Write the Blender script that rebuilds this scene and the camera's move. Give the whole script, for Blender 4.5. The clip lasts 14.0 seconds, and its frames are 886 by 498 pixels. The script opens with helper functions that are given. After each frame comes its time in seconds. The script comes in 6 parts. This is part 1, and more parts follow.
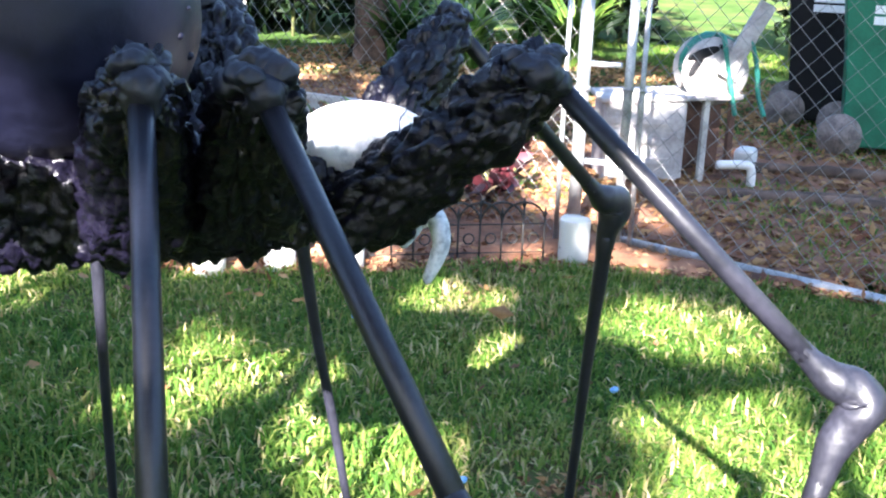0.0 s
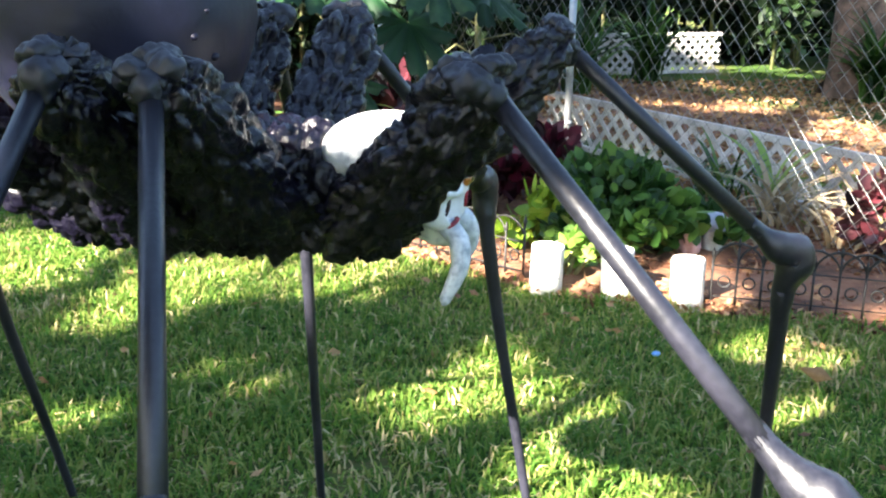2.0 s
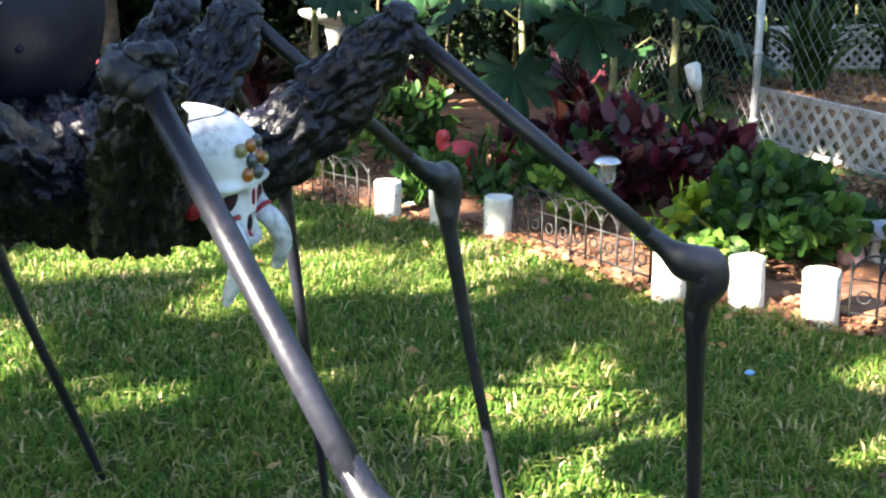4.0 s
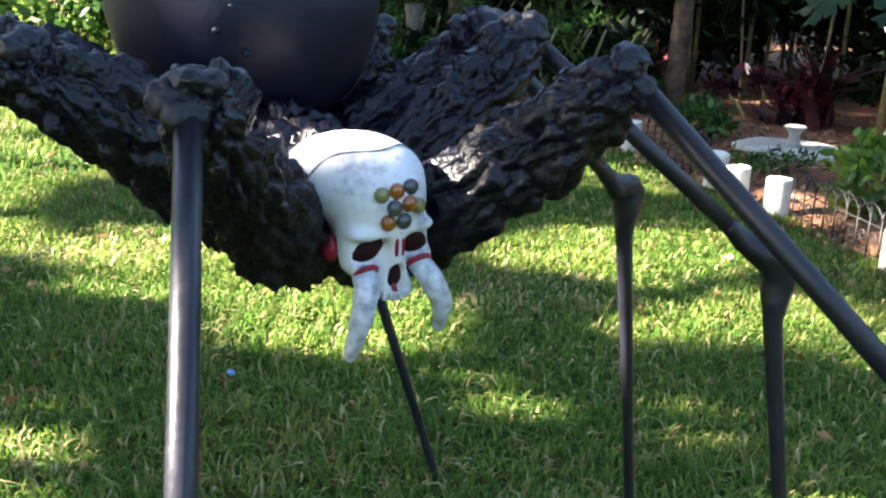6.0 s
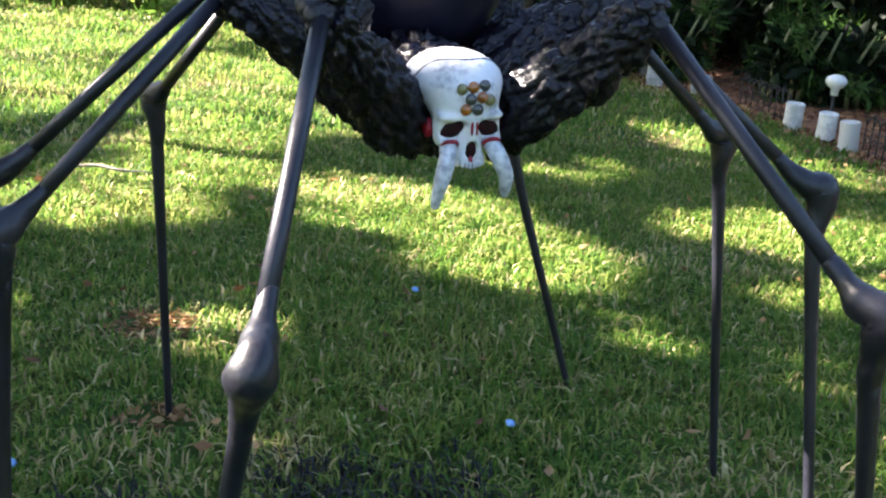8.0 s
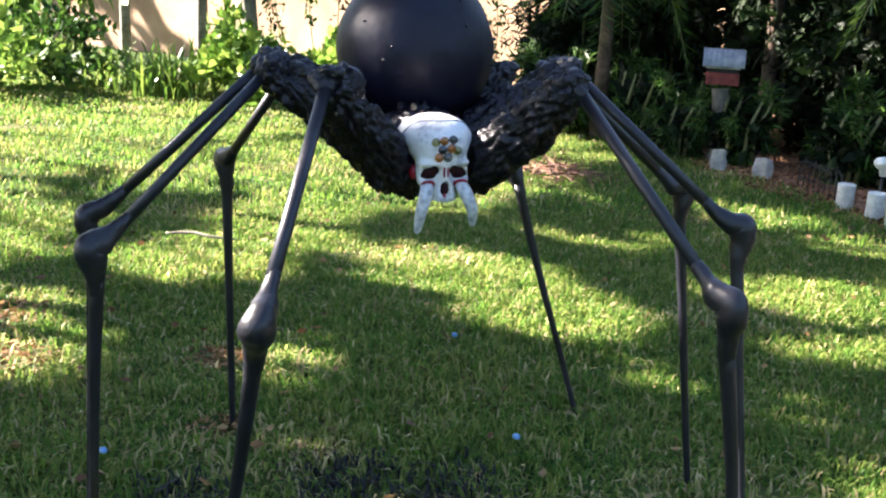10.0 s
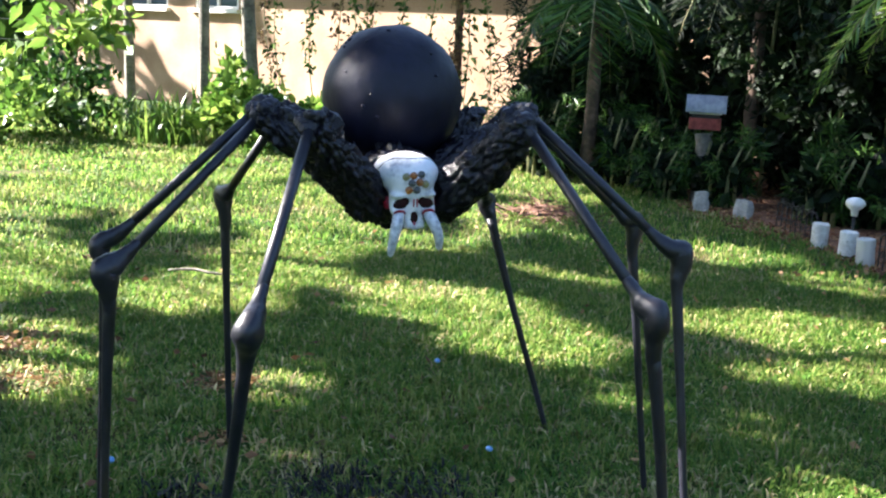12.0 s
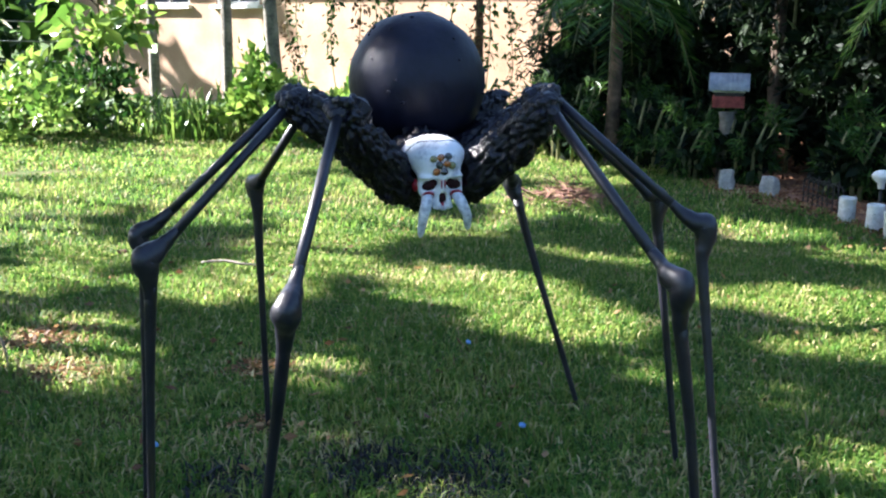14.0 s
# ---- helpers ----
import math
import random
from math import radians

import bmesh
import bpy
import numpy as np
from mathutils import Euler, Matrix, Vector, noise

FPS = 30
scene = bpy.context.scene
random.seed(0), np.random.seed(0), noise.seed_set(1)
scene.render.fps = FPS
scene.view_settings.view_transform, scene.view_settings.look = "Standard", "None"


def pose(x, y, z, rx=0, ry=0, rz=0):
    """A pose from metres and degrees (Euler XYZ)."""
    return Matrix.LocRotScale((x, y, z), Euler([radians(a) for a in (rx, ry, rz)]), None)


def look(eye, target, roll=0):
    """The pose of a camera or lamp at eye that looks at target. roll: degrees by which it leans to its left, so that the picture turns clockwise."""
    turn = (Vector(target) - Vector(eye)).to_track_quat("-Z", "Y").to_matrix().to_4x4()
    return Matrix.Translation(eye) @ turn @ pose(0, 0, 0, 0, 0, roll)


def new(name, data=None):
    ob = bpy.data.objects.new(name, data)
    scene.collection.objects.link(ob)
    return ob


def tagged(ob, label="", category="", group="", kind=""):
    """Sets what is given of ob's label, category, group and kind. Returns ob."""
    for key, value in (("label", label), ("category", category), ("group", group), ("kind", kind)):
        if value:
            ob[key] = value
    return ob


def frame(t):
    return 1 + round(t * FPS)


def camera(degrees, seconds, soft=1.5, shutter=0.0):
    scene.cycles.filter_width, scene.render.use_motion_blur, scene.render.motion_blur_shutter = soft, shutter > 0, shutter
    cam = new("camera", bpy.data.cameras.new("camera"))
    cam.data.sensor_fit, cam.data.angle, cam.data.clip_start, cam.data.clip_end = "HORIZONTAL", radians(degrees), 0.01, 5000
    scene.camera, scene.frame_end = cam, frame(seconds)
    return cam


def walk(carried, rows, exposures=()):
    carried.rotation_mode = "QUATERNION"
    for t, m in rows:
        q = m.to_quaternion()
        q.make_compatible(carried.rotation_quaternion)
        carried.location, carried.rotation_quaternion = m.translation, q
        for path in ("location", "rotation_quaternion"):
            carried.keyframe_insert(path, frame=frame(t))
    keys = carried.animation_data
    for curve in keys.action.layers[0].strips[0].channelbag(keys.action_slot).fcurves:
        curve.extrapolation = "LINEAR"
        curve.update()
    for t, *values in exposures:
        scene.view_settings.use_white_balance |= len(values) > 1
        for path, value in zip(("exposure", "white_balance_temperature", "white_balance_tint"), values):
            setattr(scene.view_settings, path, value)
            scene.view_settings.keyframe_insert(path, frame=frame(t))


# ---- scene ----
cam = camera(43.6, 14.0, 2.2)
PATH = [
    (0, (-0.886, 0.239, 1.222), (0.328, 1.724, 0.655), 2.1),
    (0.5, (-0.792, 0.164, 1.222), (0.268, 1.769, 0.675), -0.5),
    (1, (-0.65, 0.146, 1.209), (0.199, 1.876, 0.676), 3.8),
    (1.5, (-0.509, 0.119, 1.214), (0.147, 1.928, 0.67), 1.2),
    (2, (-0.319, 0.039, 1.206), (0.089, 1.922, 0.668), 1.3),
    (2.5, (-0.198, 0.008, 1.19), (0.137, 1.898, 0.627), -1.5),
    (5, (0.517, 0.264, 1.198), (-0.041, 2.110, 0.665), 2.0),
    (5.5, (0.562, 0.388, 1.219), (-0.242, 2.134, 0.675), 2.2),
    (6, (0.649, 0.456, 1.226), (-0.434, 2.038, 0.656), 2.4),
    (6.5, (0.765, 0.504, 1.201), (-0.57, 1.85, 0.564), 1.4),
    (7, (0.848, 0.474, 1.208), (-0.546, 1.774, 0.603), 2.3),
    (7.5, (0.988, 0.326, 1.207), (-0.411, 1.631, 0.624), 2.1),
    (7.7, (1.051, 0.29, 1.206), (-0.351, 1.587, 0.612), 3.3),
    (10, (1.696, 0.084, 1.228), (0.126, 1.241, 0.785), 3.0),
    (10.5, (1.781, 0.137, 1.233), (0.114, 1.161, 0.82), 4.4),
    (11, (1.859, 0.13, 1.237), (0.236, 1.234, 0.853), 4.2),
    (11.5, (1.912, 0.044, 1.238), (0.317, 1.186, 0.851), 2.0),
    (12, (1.988, -0.041, 1.245), (0.4, 1.121, 0.883), 2.8),
    (12.5, (2.023, -0.083, 1.241), (0.418, 1.057, 0.884), 1.9),
    (13, (2.029, -0.095, 1.248), (0.414, 1.029, 0.889), 1.9),
    (13.5, (2.042, -0.087, 1.243), (0.426, 1.032, 0.875), 1.8),
    (14, (2.041, -0.084, 1.236), (0.429, 1.036, 0.853), 0.8),
]
walk(cam, [(t, look(eye, target, roll)) for t, eye, target, roll in PATH], [(0.0, 3.85, 5900, 14), (2.0, 3.9, 6500, 9), (5.0, 3.5, 6500, 10), (7.0, 3.55, 6500, 14), (10.5, 3.28, 6450, 16), (12.0, 3.18, 6000, 13), (14.0, 3.1, 5750, 13)])

# ---- world, sun ----
SUN_FROM = Vector((-0.670, -0.529, 0.521))
world = bpy.data.worlds.new("sky_world")
scene.world = world
world.use_nodes = True
wn = world.node_tree.nodes
wl = world.node_tree.links
sky = wn.new("ShaderNodeTexSky")
sky.sky_type = "NISHITA"
sky.sun_disc = False
sky.sun_elevation = math.asin(SUN_FROM.z)
sky.sun_rotation = math.atan2(SUN_FROM.x, SUN_FROM.y)
wl.new(sky.outputs[0], wn["Background"].inputs[0])
wn["Background"].inputs[1].default_value = 0.05
sun_data = bpy.data.lights.new("sun", "SUN")
sun_data.energy = 5.0
sun_data.angle = radians(0.5)
sun_data.color = (1.0, 0.91, 0.79)
sun = new("sun", sun_data)
sun.matrix_world = look(SUN_FROM * 30, (0, 0, 0))


# ---- materials ----
def mat(name, c1, c2, scale=6.0, rough=0.6, metal=0.0, bump=0.15, bscale=80.0, c3=None, r2=None, leaf=0.0, island=False, objrand=0.0, spec=0.5, coat=0.0):
    """A procedural surface: two tones mixed by a coarse and a fine noise, with relief."""
    m = bpy.data.materials.new(name)
    m.use_nodes = True
    nt = m.node_tree
    n, l = nt.nodes, nt.links
    b = n["Principled BSDF"]
    tc = n.new("ShaderNodeTexCoord")
    big = n.new("ShaderNodeTexNoise")
    big.inputs["Scale"].default_value = scale
    big.inputs["Detail"].default_value = 6
    fine = n.new("ShaderNodeTexNoise")
    fine.inputs["Scale"].default_value = bscale
    fine.inputs["Detail"].default_value = 4
    for t in (big, fine):
        l.new(tc.outputs["Object"], t.inputs["Vector"])
    ramp = n.new("ShaderNodeValToRGB")
    ramp.color_ramp.elements[0].position, ramp.color_ramp.elements[1].position = 0.32, 0.68
    ramp.color_ramp.elements[0].color, ramp.color_ramp.elements[1].color = (*c1, 1), (*c2, 1)
    if c3:
        e = ramp.color_ramp.elements.new(0.5)
        e.color = (*c3, 1)
    add = n.new("ShaderNodeMath")
    add.operation = "MULTIPLY_ADD"
    l.new(fine.outputs[0], add.inputs[0])
    add.inputs[1].default_value = 0.45
    sub = n.new("ShaderNodeMath")
    sub.operation = "SUBTRACT"
    l.new(big.outputs[0], sub.inputs[0])
    sub.inputs[1].default_value = 0.22
    l.new(sub.outputs[0], add.inputs[2])
    fac = add.outputs[0]
    if island or objrand:
        geo = n.new("ShaderNodeNewGeometry") if island else n.new("ShaderNodeObjectInfo")
        mix = n.new("ShaderNodeMath")
        mix.operation = "MULTIPLY_ADD"
        l.new(geo.outputs["Random Per Island" if island else "Random"], mix.inputs[0])
        mix.inputs[1].default_value = 0.6 if island else objrand
        half = n.new("ShaderNodeMath")
        half.operation = "MULTIPLY_ADD"
        l.new(fac, half.inputs[0])
        half.inputs[1].default_value = 0.6
        half.inputs[2].default_value = -0.1
        l.new(half.outputs[0], mix.inputs[2])
        fac = mix.outputs[0]
    l.new(fac, ramp.inputs[0])
    l.new(ramp.outputs[0], b.inputs["Base Color"])
    b.inputs["Metallic"].default_value = metal
    b.inputs["Specular IOR Level"].default_value = spec
    b.inputs["Coat Weight"].default_value = coat
    if r2 is None:
        b.inputs["Roughness"].default_value = rough
    else:
        mr = n.new("ShaderNodeMapRange")
        mr.inputs[3].default_value, mr.inputs[4].default_value = rough, r2
        l.new(fine.outputs[0], mr.inputs[0])
        l.new(mr.outputs[0], b.inputs["Roughness"])
    if bump:
        bp = n.new("ShaderNodeBump")
        bp.inputs["Strength"].default_value = bump
        bp.inputs["Distance"].default_value = 0.004
        l.new(fine.outputs[0], bp.inputs["Height"])
        l.new(bp.outputs[0], b.inputs["Normal"])
    if leaf:
        tr = n.new("ShaderNodeBsdfTranslucent")
        l.new(ramp.outputs[0], tr.inputs[0])
        ms = n.new("ShaderNodeMixShader")
        ms.inputs[0].default_value = leaf
        l.new(b.outputs[0], ms.inputs[1])
        l.new(tr.outputs[0], ms.inputs[2])
        l.new(ms.outputs[0], n["Material Output"].inputs[0])
    return m


M_SOIL = mat("lawn_soil", (0.028, 0.055, 0.012), (0.10, 0.085, 0.036), 1.6, 0.95, bump=0.8, bscale=45, c3=(0.045, 0.085, 0.018), spec=0.1)
M_GRASS = mat("grass_blade", (0.066, 0.165, 0.026), (0.45, 0.43, 0.14), 1.6, 0.5, bump=0, bscale=9, c3=(0.143, 0.245, 0.038), leaf=0.6, island=True, spec=0.2)
for el, at in zip(M_GRASS.node_tree.nodes["Color Ramp"].color_ramp.elements, (0.15, 0.52, 1.0)):
    el.position = at
M_DRY = mat("dry_blade", (0.28, 0.22, 0.09), (0.50, 0.42, 0.20), 2.0, 0.7, bump=0, bscale=9, leaf=0.25, island=True)
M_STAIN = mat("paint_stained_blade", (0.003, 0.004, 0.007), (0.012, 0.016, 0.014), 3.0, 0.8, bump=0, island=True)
M_MULCH = mat("mulch", (0.06, 0.026, 0.013), (0.22, 0.11, 0.06), 5.0, 0.9, bump=0.8, bscale=30, c3=(0.18, 0.075, 0.035))
M_CHIP = mat("mulch_chip", (0.10, 0.035, 0.015), (0.42, 0.24, 0.12), 5.0, 0.85, bump=0.3, c3=(0.22, 0.09, 0.04), island=True)
M_LITTER = mat("fallen_leaf", (0.13, 0.06, 0.024), (0.38, 0.23, 0.10), 8.0, 0.7, bump=0.2, island=True, leaf=0.2)
M_BALL = mat("abdomen_paint", (0.0016, 0.0019, 0.0065), (0.0085, 0.0095, 0.026), 3.5, 0.40, bump=0.35, bscale=50, r2=0.6, spec=0.3)
M_FOAM = mat("black_foam", (0.0013, 0.0011, 0.0036), (0.0056, 0.0047, 0.0125), 24.0, 0.16, bump=1.0, bscale=100, r2=0.5, spec=0.4)
M_KNOB = mat("knob_foam", (0.003, 0.0033, 0.008), (0.010, 0.0105, 0.020), 14.0, 0.38, bump=0.3, bscale=120, r2=0.65)
M_PIPE = mat("black_pipe", (0.0055, 0.006, 0.010), (0.018, 0.018, 0.027), 9.0, 0.32, bump=0.12, bscale=140, r2=0.46, spec=0.5)
M_SKULL = mat("skull_white", (0.40, 0.41, 0.45), (0.86, 0.86, 0.86), 17.0, 0.45, bump=0.2, bscale=110, c3=(0.80, 0.80, 0.81))
# red socket paint taken near black, with the hollows' shade in the colour
M_SOCKET = mat("shaded_socket_paint", (0.003, 0.001, 0.001), (0.028, 0.003, 0.006), 60.0, 0.6, spec=0.2)
M_RED = mat("red_paint", (0.20, 0.004, 0.016), (0.40, 0.014, 0.04), 60.0, 0.35)
M_SUTURE = mat("suture_paint", (0.10, 0.11, 0.12), (0.24, 0.25, 0.27), 90.0, 0.6)
M_TUSK = mat("tusk_paint", (0.30, 0.33, 0.38), (0.72, 0.74, 0.78), 70.0, 0.28, bump=0.35, bscale=160, c3=(0.55, 0.58, 0.63))
M_WHITE = mat("white_paint", (0.58, 0.57, 0.52), (0.82, 0.82, 0.80), 18.0, 0.6, bump=0.25, bscale=70, c3=(0.78, 0.78, 0.75), objrand=0.3)
M_LATTICE = mat("lattice_white", (0.62, 0.61, 0.57), (0.82, 0.81, 0.78), 9.0, 0.55, bump=0.1)
M_OLDLATTICE = mat("old_lattice", (0.30, 0.28, 0.26), (0.58, 0.56, 0.53), 7.0, 0.65, bump=0.15, c3=(0.48, 0.46, 0.43))
M_IRON = mat("black_iron", (0.006, 0.006, 0.006), (0.018, 0.015, 0.013), 40.0, 0.5, metal=0.0, bump=0.4, r2=0.7)
M_GALV = mat("galvanised", (0.30, 0.31, 0.32), (0.50, 0.51, 0.53), 12.0, 0.38, metal=0.75, bump=0.1, r2=0.55)
M_WIRE = mat("fence_wire", (0.15, 0.15, 0.145), (0.32, 0.32, 0.31), 12.0, 0.45, metal=0.6, bump=0)
M_BARK = mat("bark", (0.04, 0.025, 0.018), (0.17, 0.11, 0.08), 9.0, 0.9, bump=1.0, bscale=26, c3=(0.09, 0.06, 0.042))
M_BARKG = mat("grey_bark", (0.08, 0.075, 0.06), (0.25, 0.23, 0.19), 7.0, 0.9, bump=0.8, bscale=30)
M_LEAF = mat("leaf_green", (0.014, 0.045, 0.008), (0.085, 0.17, 0.03), 2.0, 0.45, bump=0, bscale=12, c3=(0.036, 0.09, 0.016), leaf=0.3, island=True, spec=0.3)
# near-black green: the hedge's shade is put into the leaf colour
M_LEAFSHADE = mat("leaf_shaded", (0.002, 0.007, 0.002), (0.018, 0.036, 0.010), 2.0, 0.6, bump=0, bscale=12, c3=(0.006, 0.017, 0.005), leaf=0.2, island=True, spec=0.2)
M_LIME = mat("leaf_lime", (0.16, 0.28, 0.02), (0.42, 0.52, 0.07), 2.0, 0.4, bump=0, bscale=12, leaf=0.35, island=True)
# pale leaf green; on the far bushes the sunlight lies in this colour
M_LIGHTLEAF = mat("leaf_light", (0.07, 0.15, 0.02), (0.27, 0.38, 0.07), 2.0, 0.4, bump=0, bscale=12, c3=(0.14, 0.25, 0.04), leaf=0.4, island=True)
M_REDLEAF = mat("leaf_red", (0.020, 0.003, 0.007), (0.10, 0.009, 0.024), 3.0, 0.4, bump=0, bscale=12, leaf=0.25, island=True)
M_MAROON = mat("leaf_maroon", (0.016, 0.006, 0.008), (0.10, 0.022, 0.03), 3.0, 0.35, bump=0, bscale=12, leaf=0.15, island=True)
M_PAPAYA = mat("leaf_papaya", (0.008, 0.034, 0.010), (0.034, 0.085, 0.025), 5.0, 0.5, bump=0.3, bscale=40, leaf=0.25, objrand=0.3, spec=0.3)
M_STRAW = mat("dry_frond", (0.22, 0.16, 0.09), (0.45, 0.36, 0.22), 6.0, 0.8, bump=0, leaf=0.2, island=True)
M_STEM = mat("stem", (0.10, 0.12, 0.04), (0.22, 0.20, 0.09), 20.0, 0.7)


# ---- mesh helpers ----
def thing(name, at, label, category, group="", kind=""):
    e = new(name)
    e.location = at
    return tagged(e, label, category, group, kind)


def part(name, bm, material, parent=None, label="", smooth=True):
    """Links a bmesh, given in the parent's own axes, as one mesh object under it."""
    me = bpy.data.meshes.new(name)
    bm.to_mesh(me)
    bm.free()
    if smooth:
        me.shade_smooth()
    me.materials.append(material)
    ob = new(name, me)
    if parent:
        ob.parent = parent
    if label:
        ob["label"] = label
    return ob


def soup(name, verts, faces, material, parent=None, smooth=False, label=""):
    """A mesh of many small faces, straight from arrays of points and of faces of one size."""
    me = bpy.data.meshes.new(name)
    me.from_pydata([], [], [])
    verts = np.asarray(verts, dtype=np.float32)
    faces = np.asarray(faces, dtype=np.int32)
    k = faces.shape[1]
    me.vertices.add(len(verts))
    me.vertices.foreach_set("co", verts.ravel())
    me.loops.add(faces.size)
    me.loops.foreach_set("vertex_index", faces.ravel())
    me.polygons.add(len(faces))
    me.polygons.foreach_set("loop_start", np.arange(0, faces.size, k, dtype=np.int32))
    me.update(calc_edges=True)
    me.validate()
    if smooth:
        me.shade_smooth()
    me.materials.append(material)
    ob = new(name, me)
    if parent:
        ob.parent = parent
    if label:
        ob["label"] = label
    return ob


def smooth_path(pts, radii, n):
    """Catmull-Rom through points with their radii, n steps a span."""
    pts = [Vector(p) for p in pts]
    q = [pts[0] * 2 - pts[1]] + pts + [pts[-1] * 2 - pts[-2]]
    r = [radii[0]] + list(radii) + [radii[-1]]
    op, orr = [], []
    for i in range(len(pts) - 1):
        for k in range(n):
            t = k / n
            a, b, c, d = q[i:i + 4]
            op.append(0.5 * (2 * b + (c - a) * t + (2 * a - 5 * b + 4 * c - d) * t * t + (3 * b - a - 3 * c + d) * t ** 3))
            e, f, g, h = r[i:i + 4]
            orr.append(max(0.0004, 0.5 * (2 * f + (g - e) * t + (2 * e - 5 * f + 4 * g - h) * t * t + (3 * f - e - 3 * g + h) * t ** 3)))
    return op + [pts[-1]], orr + [radii[-1]]


def tube(bm, pts, radii, sides=12, caps=True):
    """A round tube along points, with a radius at each."""
    pts = [Vector(p) for p in pts]
    if not hasattr(radii, "__len__"):
        radii = [radii] * len(pts)
    d = (pts[1] - pts[0]).normalized()
    u = d.orthogonal().normalized()
    rings = []
    for i, p in enumerate(pts):
        nd = (pts[min(i + 1, len(pts) - 1)] - pts[max(i - 1, 0)]).normalized()
        u = (u - nd * u.dot(nd)).normalized()
        w = nd.cross(u)
        rings.append([bm.verts.new(p + (u * math.cos(a) + w * math.sin(a)) * radii[i]) for a in (2 * math.pi * k / sides for k in range(sides))])
    for a, b in zip(rings, rings[1:]):
        for k in range(sides):
            bm.faces.new((a[k], a[(k + 1) % sides], b[(k + 1) % sides], b[k]))
    if caps:
        bm.faces.new(rings[0][::-1])
        bm.faces.new(rings[-1])
    return bm


def box(bm, size, at=(0, 0, 0), turn=None, bevel=0.0):
    m = Matrix.Translation(at) @ (turn.to_4x4() if turn else Matrix.Identity(4)) @ Matrix.Diagonal((*size, 1))
    got = bmesh.ops.create_cube(bm, size=1, matrix=m)
    if bevel:
        es = list({e for v in got["verts"] for e in v.link_edges})
        bmesh.ops.bevel(bm, geom=es, offset=bevel, segments=2, affect="EDGES", profile=0.5)
    return bm


def blob(bm, at, r, sub=3, squash=(1, 1, 1)):
    bmesh.ops.create_icosphere(bm, subdivisions=sub, radius=r, matrix=Matrix.Translation(at) @ Matrix.Diagonal((*squash, 1)))
    return bm


def lathe(bm, profile, sides=24, at=(0, 0, 0)):
    """A turned shape from (radius, height) pairs."""
    rings = []
    for r, z in profile:
        rings.append([bm.verts.new((at[0] + r * math.cos(2 * math.pi * k / sides), at[1] + r * math.sin(2 * math.pi * k / sides), at[2] + z)) for k in range(sides)])
    for a, b in zip(rings, rings[1:]):
        for k in range(sides):
            bm.faces.new((a[k], a[(k + 1) % sides], b[(k + 1) % sides], b[k]))
    bm.faces.new(rings[0][::-1])
    bm.faces.new(rings[-1])
    return bm


def lumpy(bm, amp, freq=24.0, off=(0, 0, 0), fine=0.35, flake=1.0, along=None, round_=0.75):
    """Pushes a surface into swellings that carry torn, flat-topped flakes with dark clefts between them."""
    bm.normal_update()
    moves = []
    o = Vector(off)
    for v in bm.verts:
        p = v.co + o
        if along:
            p = p - along * (p.dot(along) * 0.55)
        swell = noise.noise(p * freq * 0.55) + 0.5 * noise.noise(p * freq * 1.1)
        w = p + 0.014 * noise.noise_vector(p * 34)
        w.z *= 0.62
        dist, near = noise.voronoi(w * freq * 1.65)
        cleft = min((dist[1] - dist[0]) * 4.5, 1.0) - 0.8
        step = noise.noise(near[0] * 9.7)
        top = 0.45 + 0.55 * max(0.0, min(1.0, v.normal.z * 1.5 + 0.6))
        low = max(0.0, min(1.0, -0.15 - v.normal.z * 1.6))
        dr = noise.voronoi(p * freq * 1.15)[0]
        drip = min((dr[1] - dr[0]) * 1.3, 1.0) ** 0.6 - 0.5
        moves.append(v.normal * amp * (round_ * swell + 1.0 * low * drip + flake * top * (0.40 * cleft + 0.55 * step) + fine * 0.3 * noise.noise(p * freq * 4.5)))
    for v, mv in zip(bm.verts, moves):
        v.co += mv
    return bm


RNG = np.random.default_rng(7)
FIELD = np.random.default_rng(41).random((64, 64))


def field(x, y, size, shift=0.0):
    """A smooth random height between 0 and 1 over the plan, with swellings about that many metres apart."""
    u, v = np.asarray(x) / size + shift, np.asarray(y) / size + shift * 1.7
    i, j = np.floor(u).astype(int), np.floor(v).astype(int)
    fu, fv = u - i, v - j
    fu, fv = fu * fu * (3 - 2 * fu), fv * fv * (3 - 2 * fv)
    a, b, c, d = (FIELD[(i + p) % 64, (j + q) % 64] for p, q in ((0, 0), (1, 0), (0, 1), (1, 1)))
    return (a * (1 - fu) + b * fu) * (1 - fv) + (c * (1 - fu) + d * fu) * fv


def blade_mesh(pos, length, width, lean, yaw=None):
    """Five-point bent blades at pos; returns points and quads (the last quad folds to a tip)."""
    n = len(pos)
    yaw = RNG.uniform(0, 2 * np.pi, n) if yaw is None else yaw
    d = np.stack([np.cos(yaw), np.sin(yaw), np.zeros(n)], 1)
    s = np.stack([-np.sin(yaw), np.cos(yaw), np.zeros(n)], 1)
    up = np.array([0, 0, 1.0])
    L, W, B = length[:, None], width[:, None], lean[:, None]
    mid = pos + up * L * 0.55 + d * L * B * 0.30
    tip = pos + up * L * (1 - 0.35 * B) + d * L * B * 0.85
    v = np.stack([pos - s * W * 0.5, pos + s * W * 0.5, mid + s * W * 0.42, mid - s * W * 0.42, tip], 1).reshape(-1, 3)
    b = (np.arange(n) * 5)[:, None]
    f = np.concatenate([b + np.array([0, 1, 2]), b + np.array([0, 2, 3]), b + np.array([3, 2, 4])], 0)
    return v, f


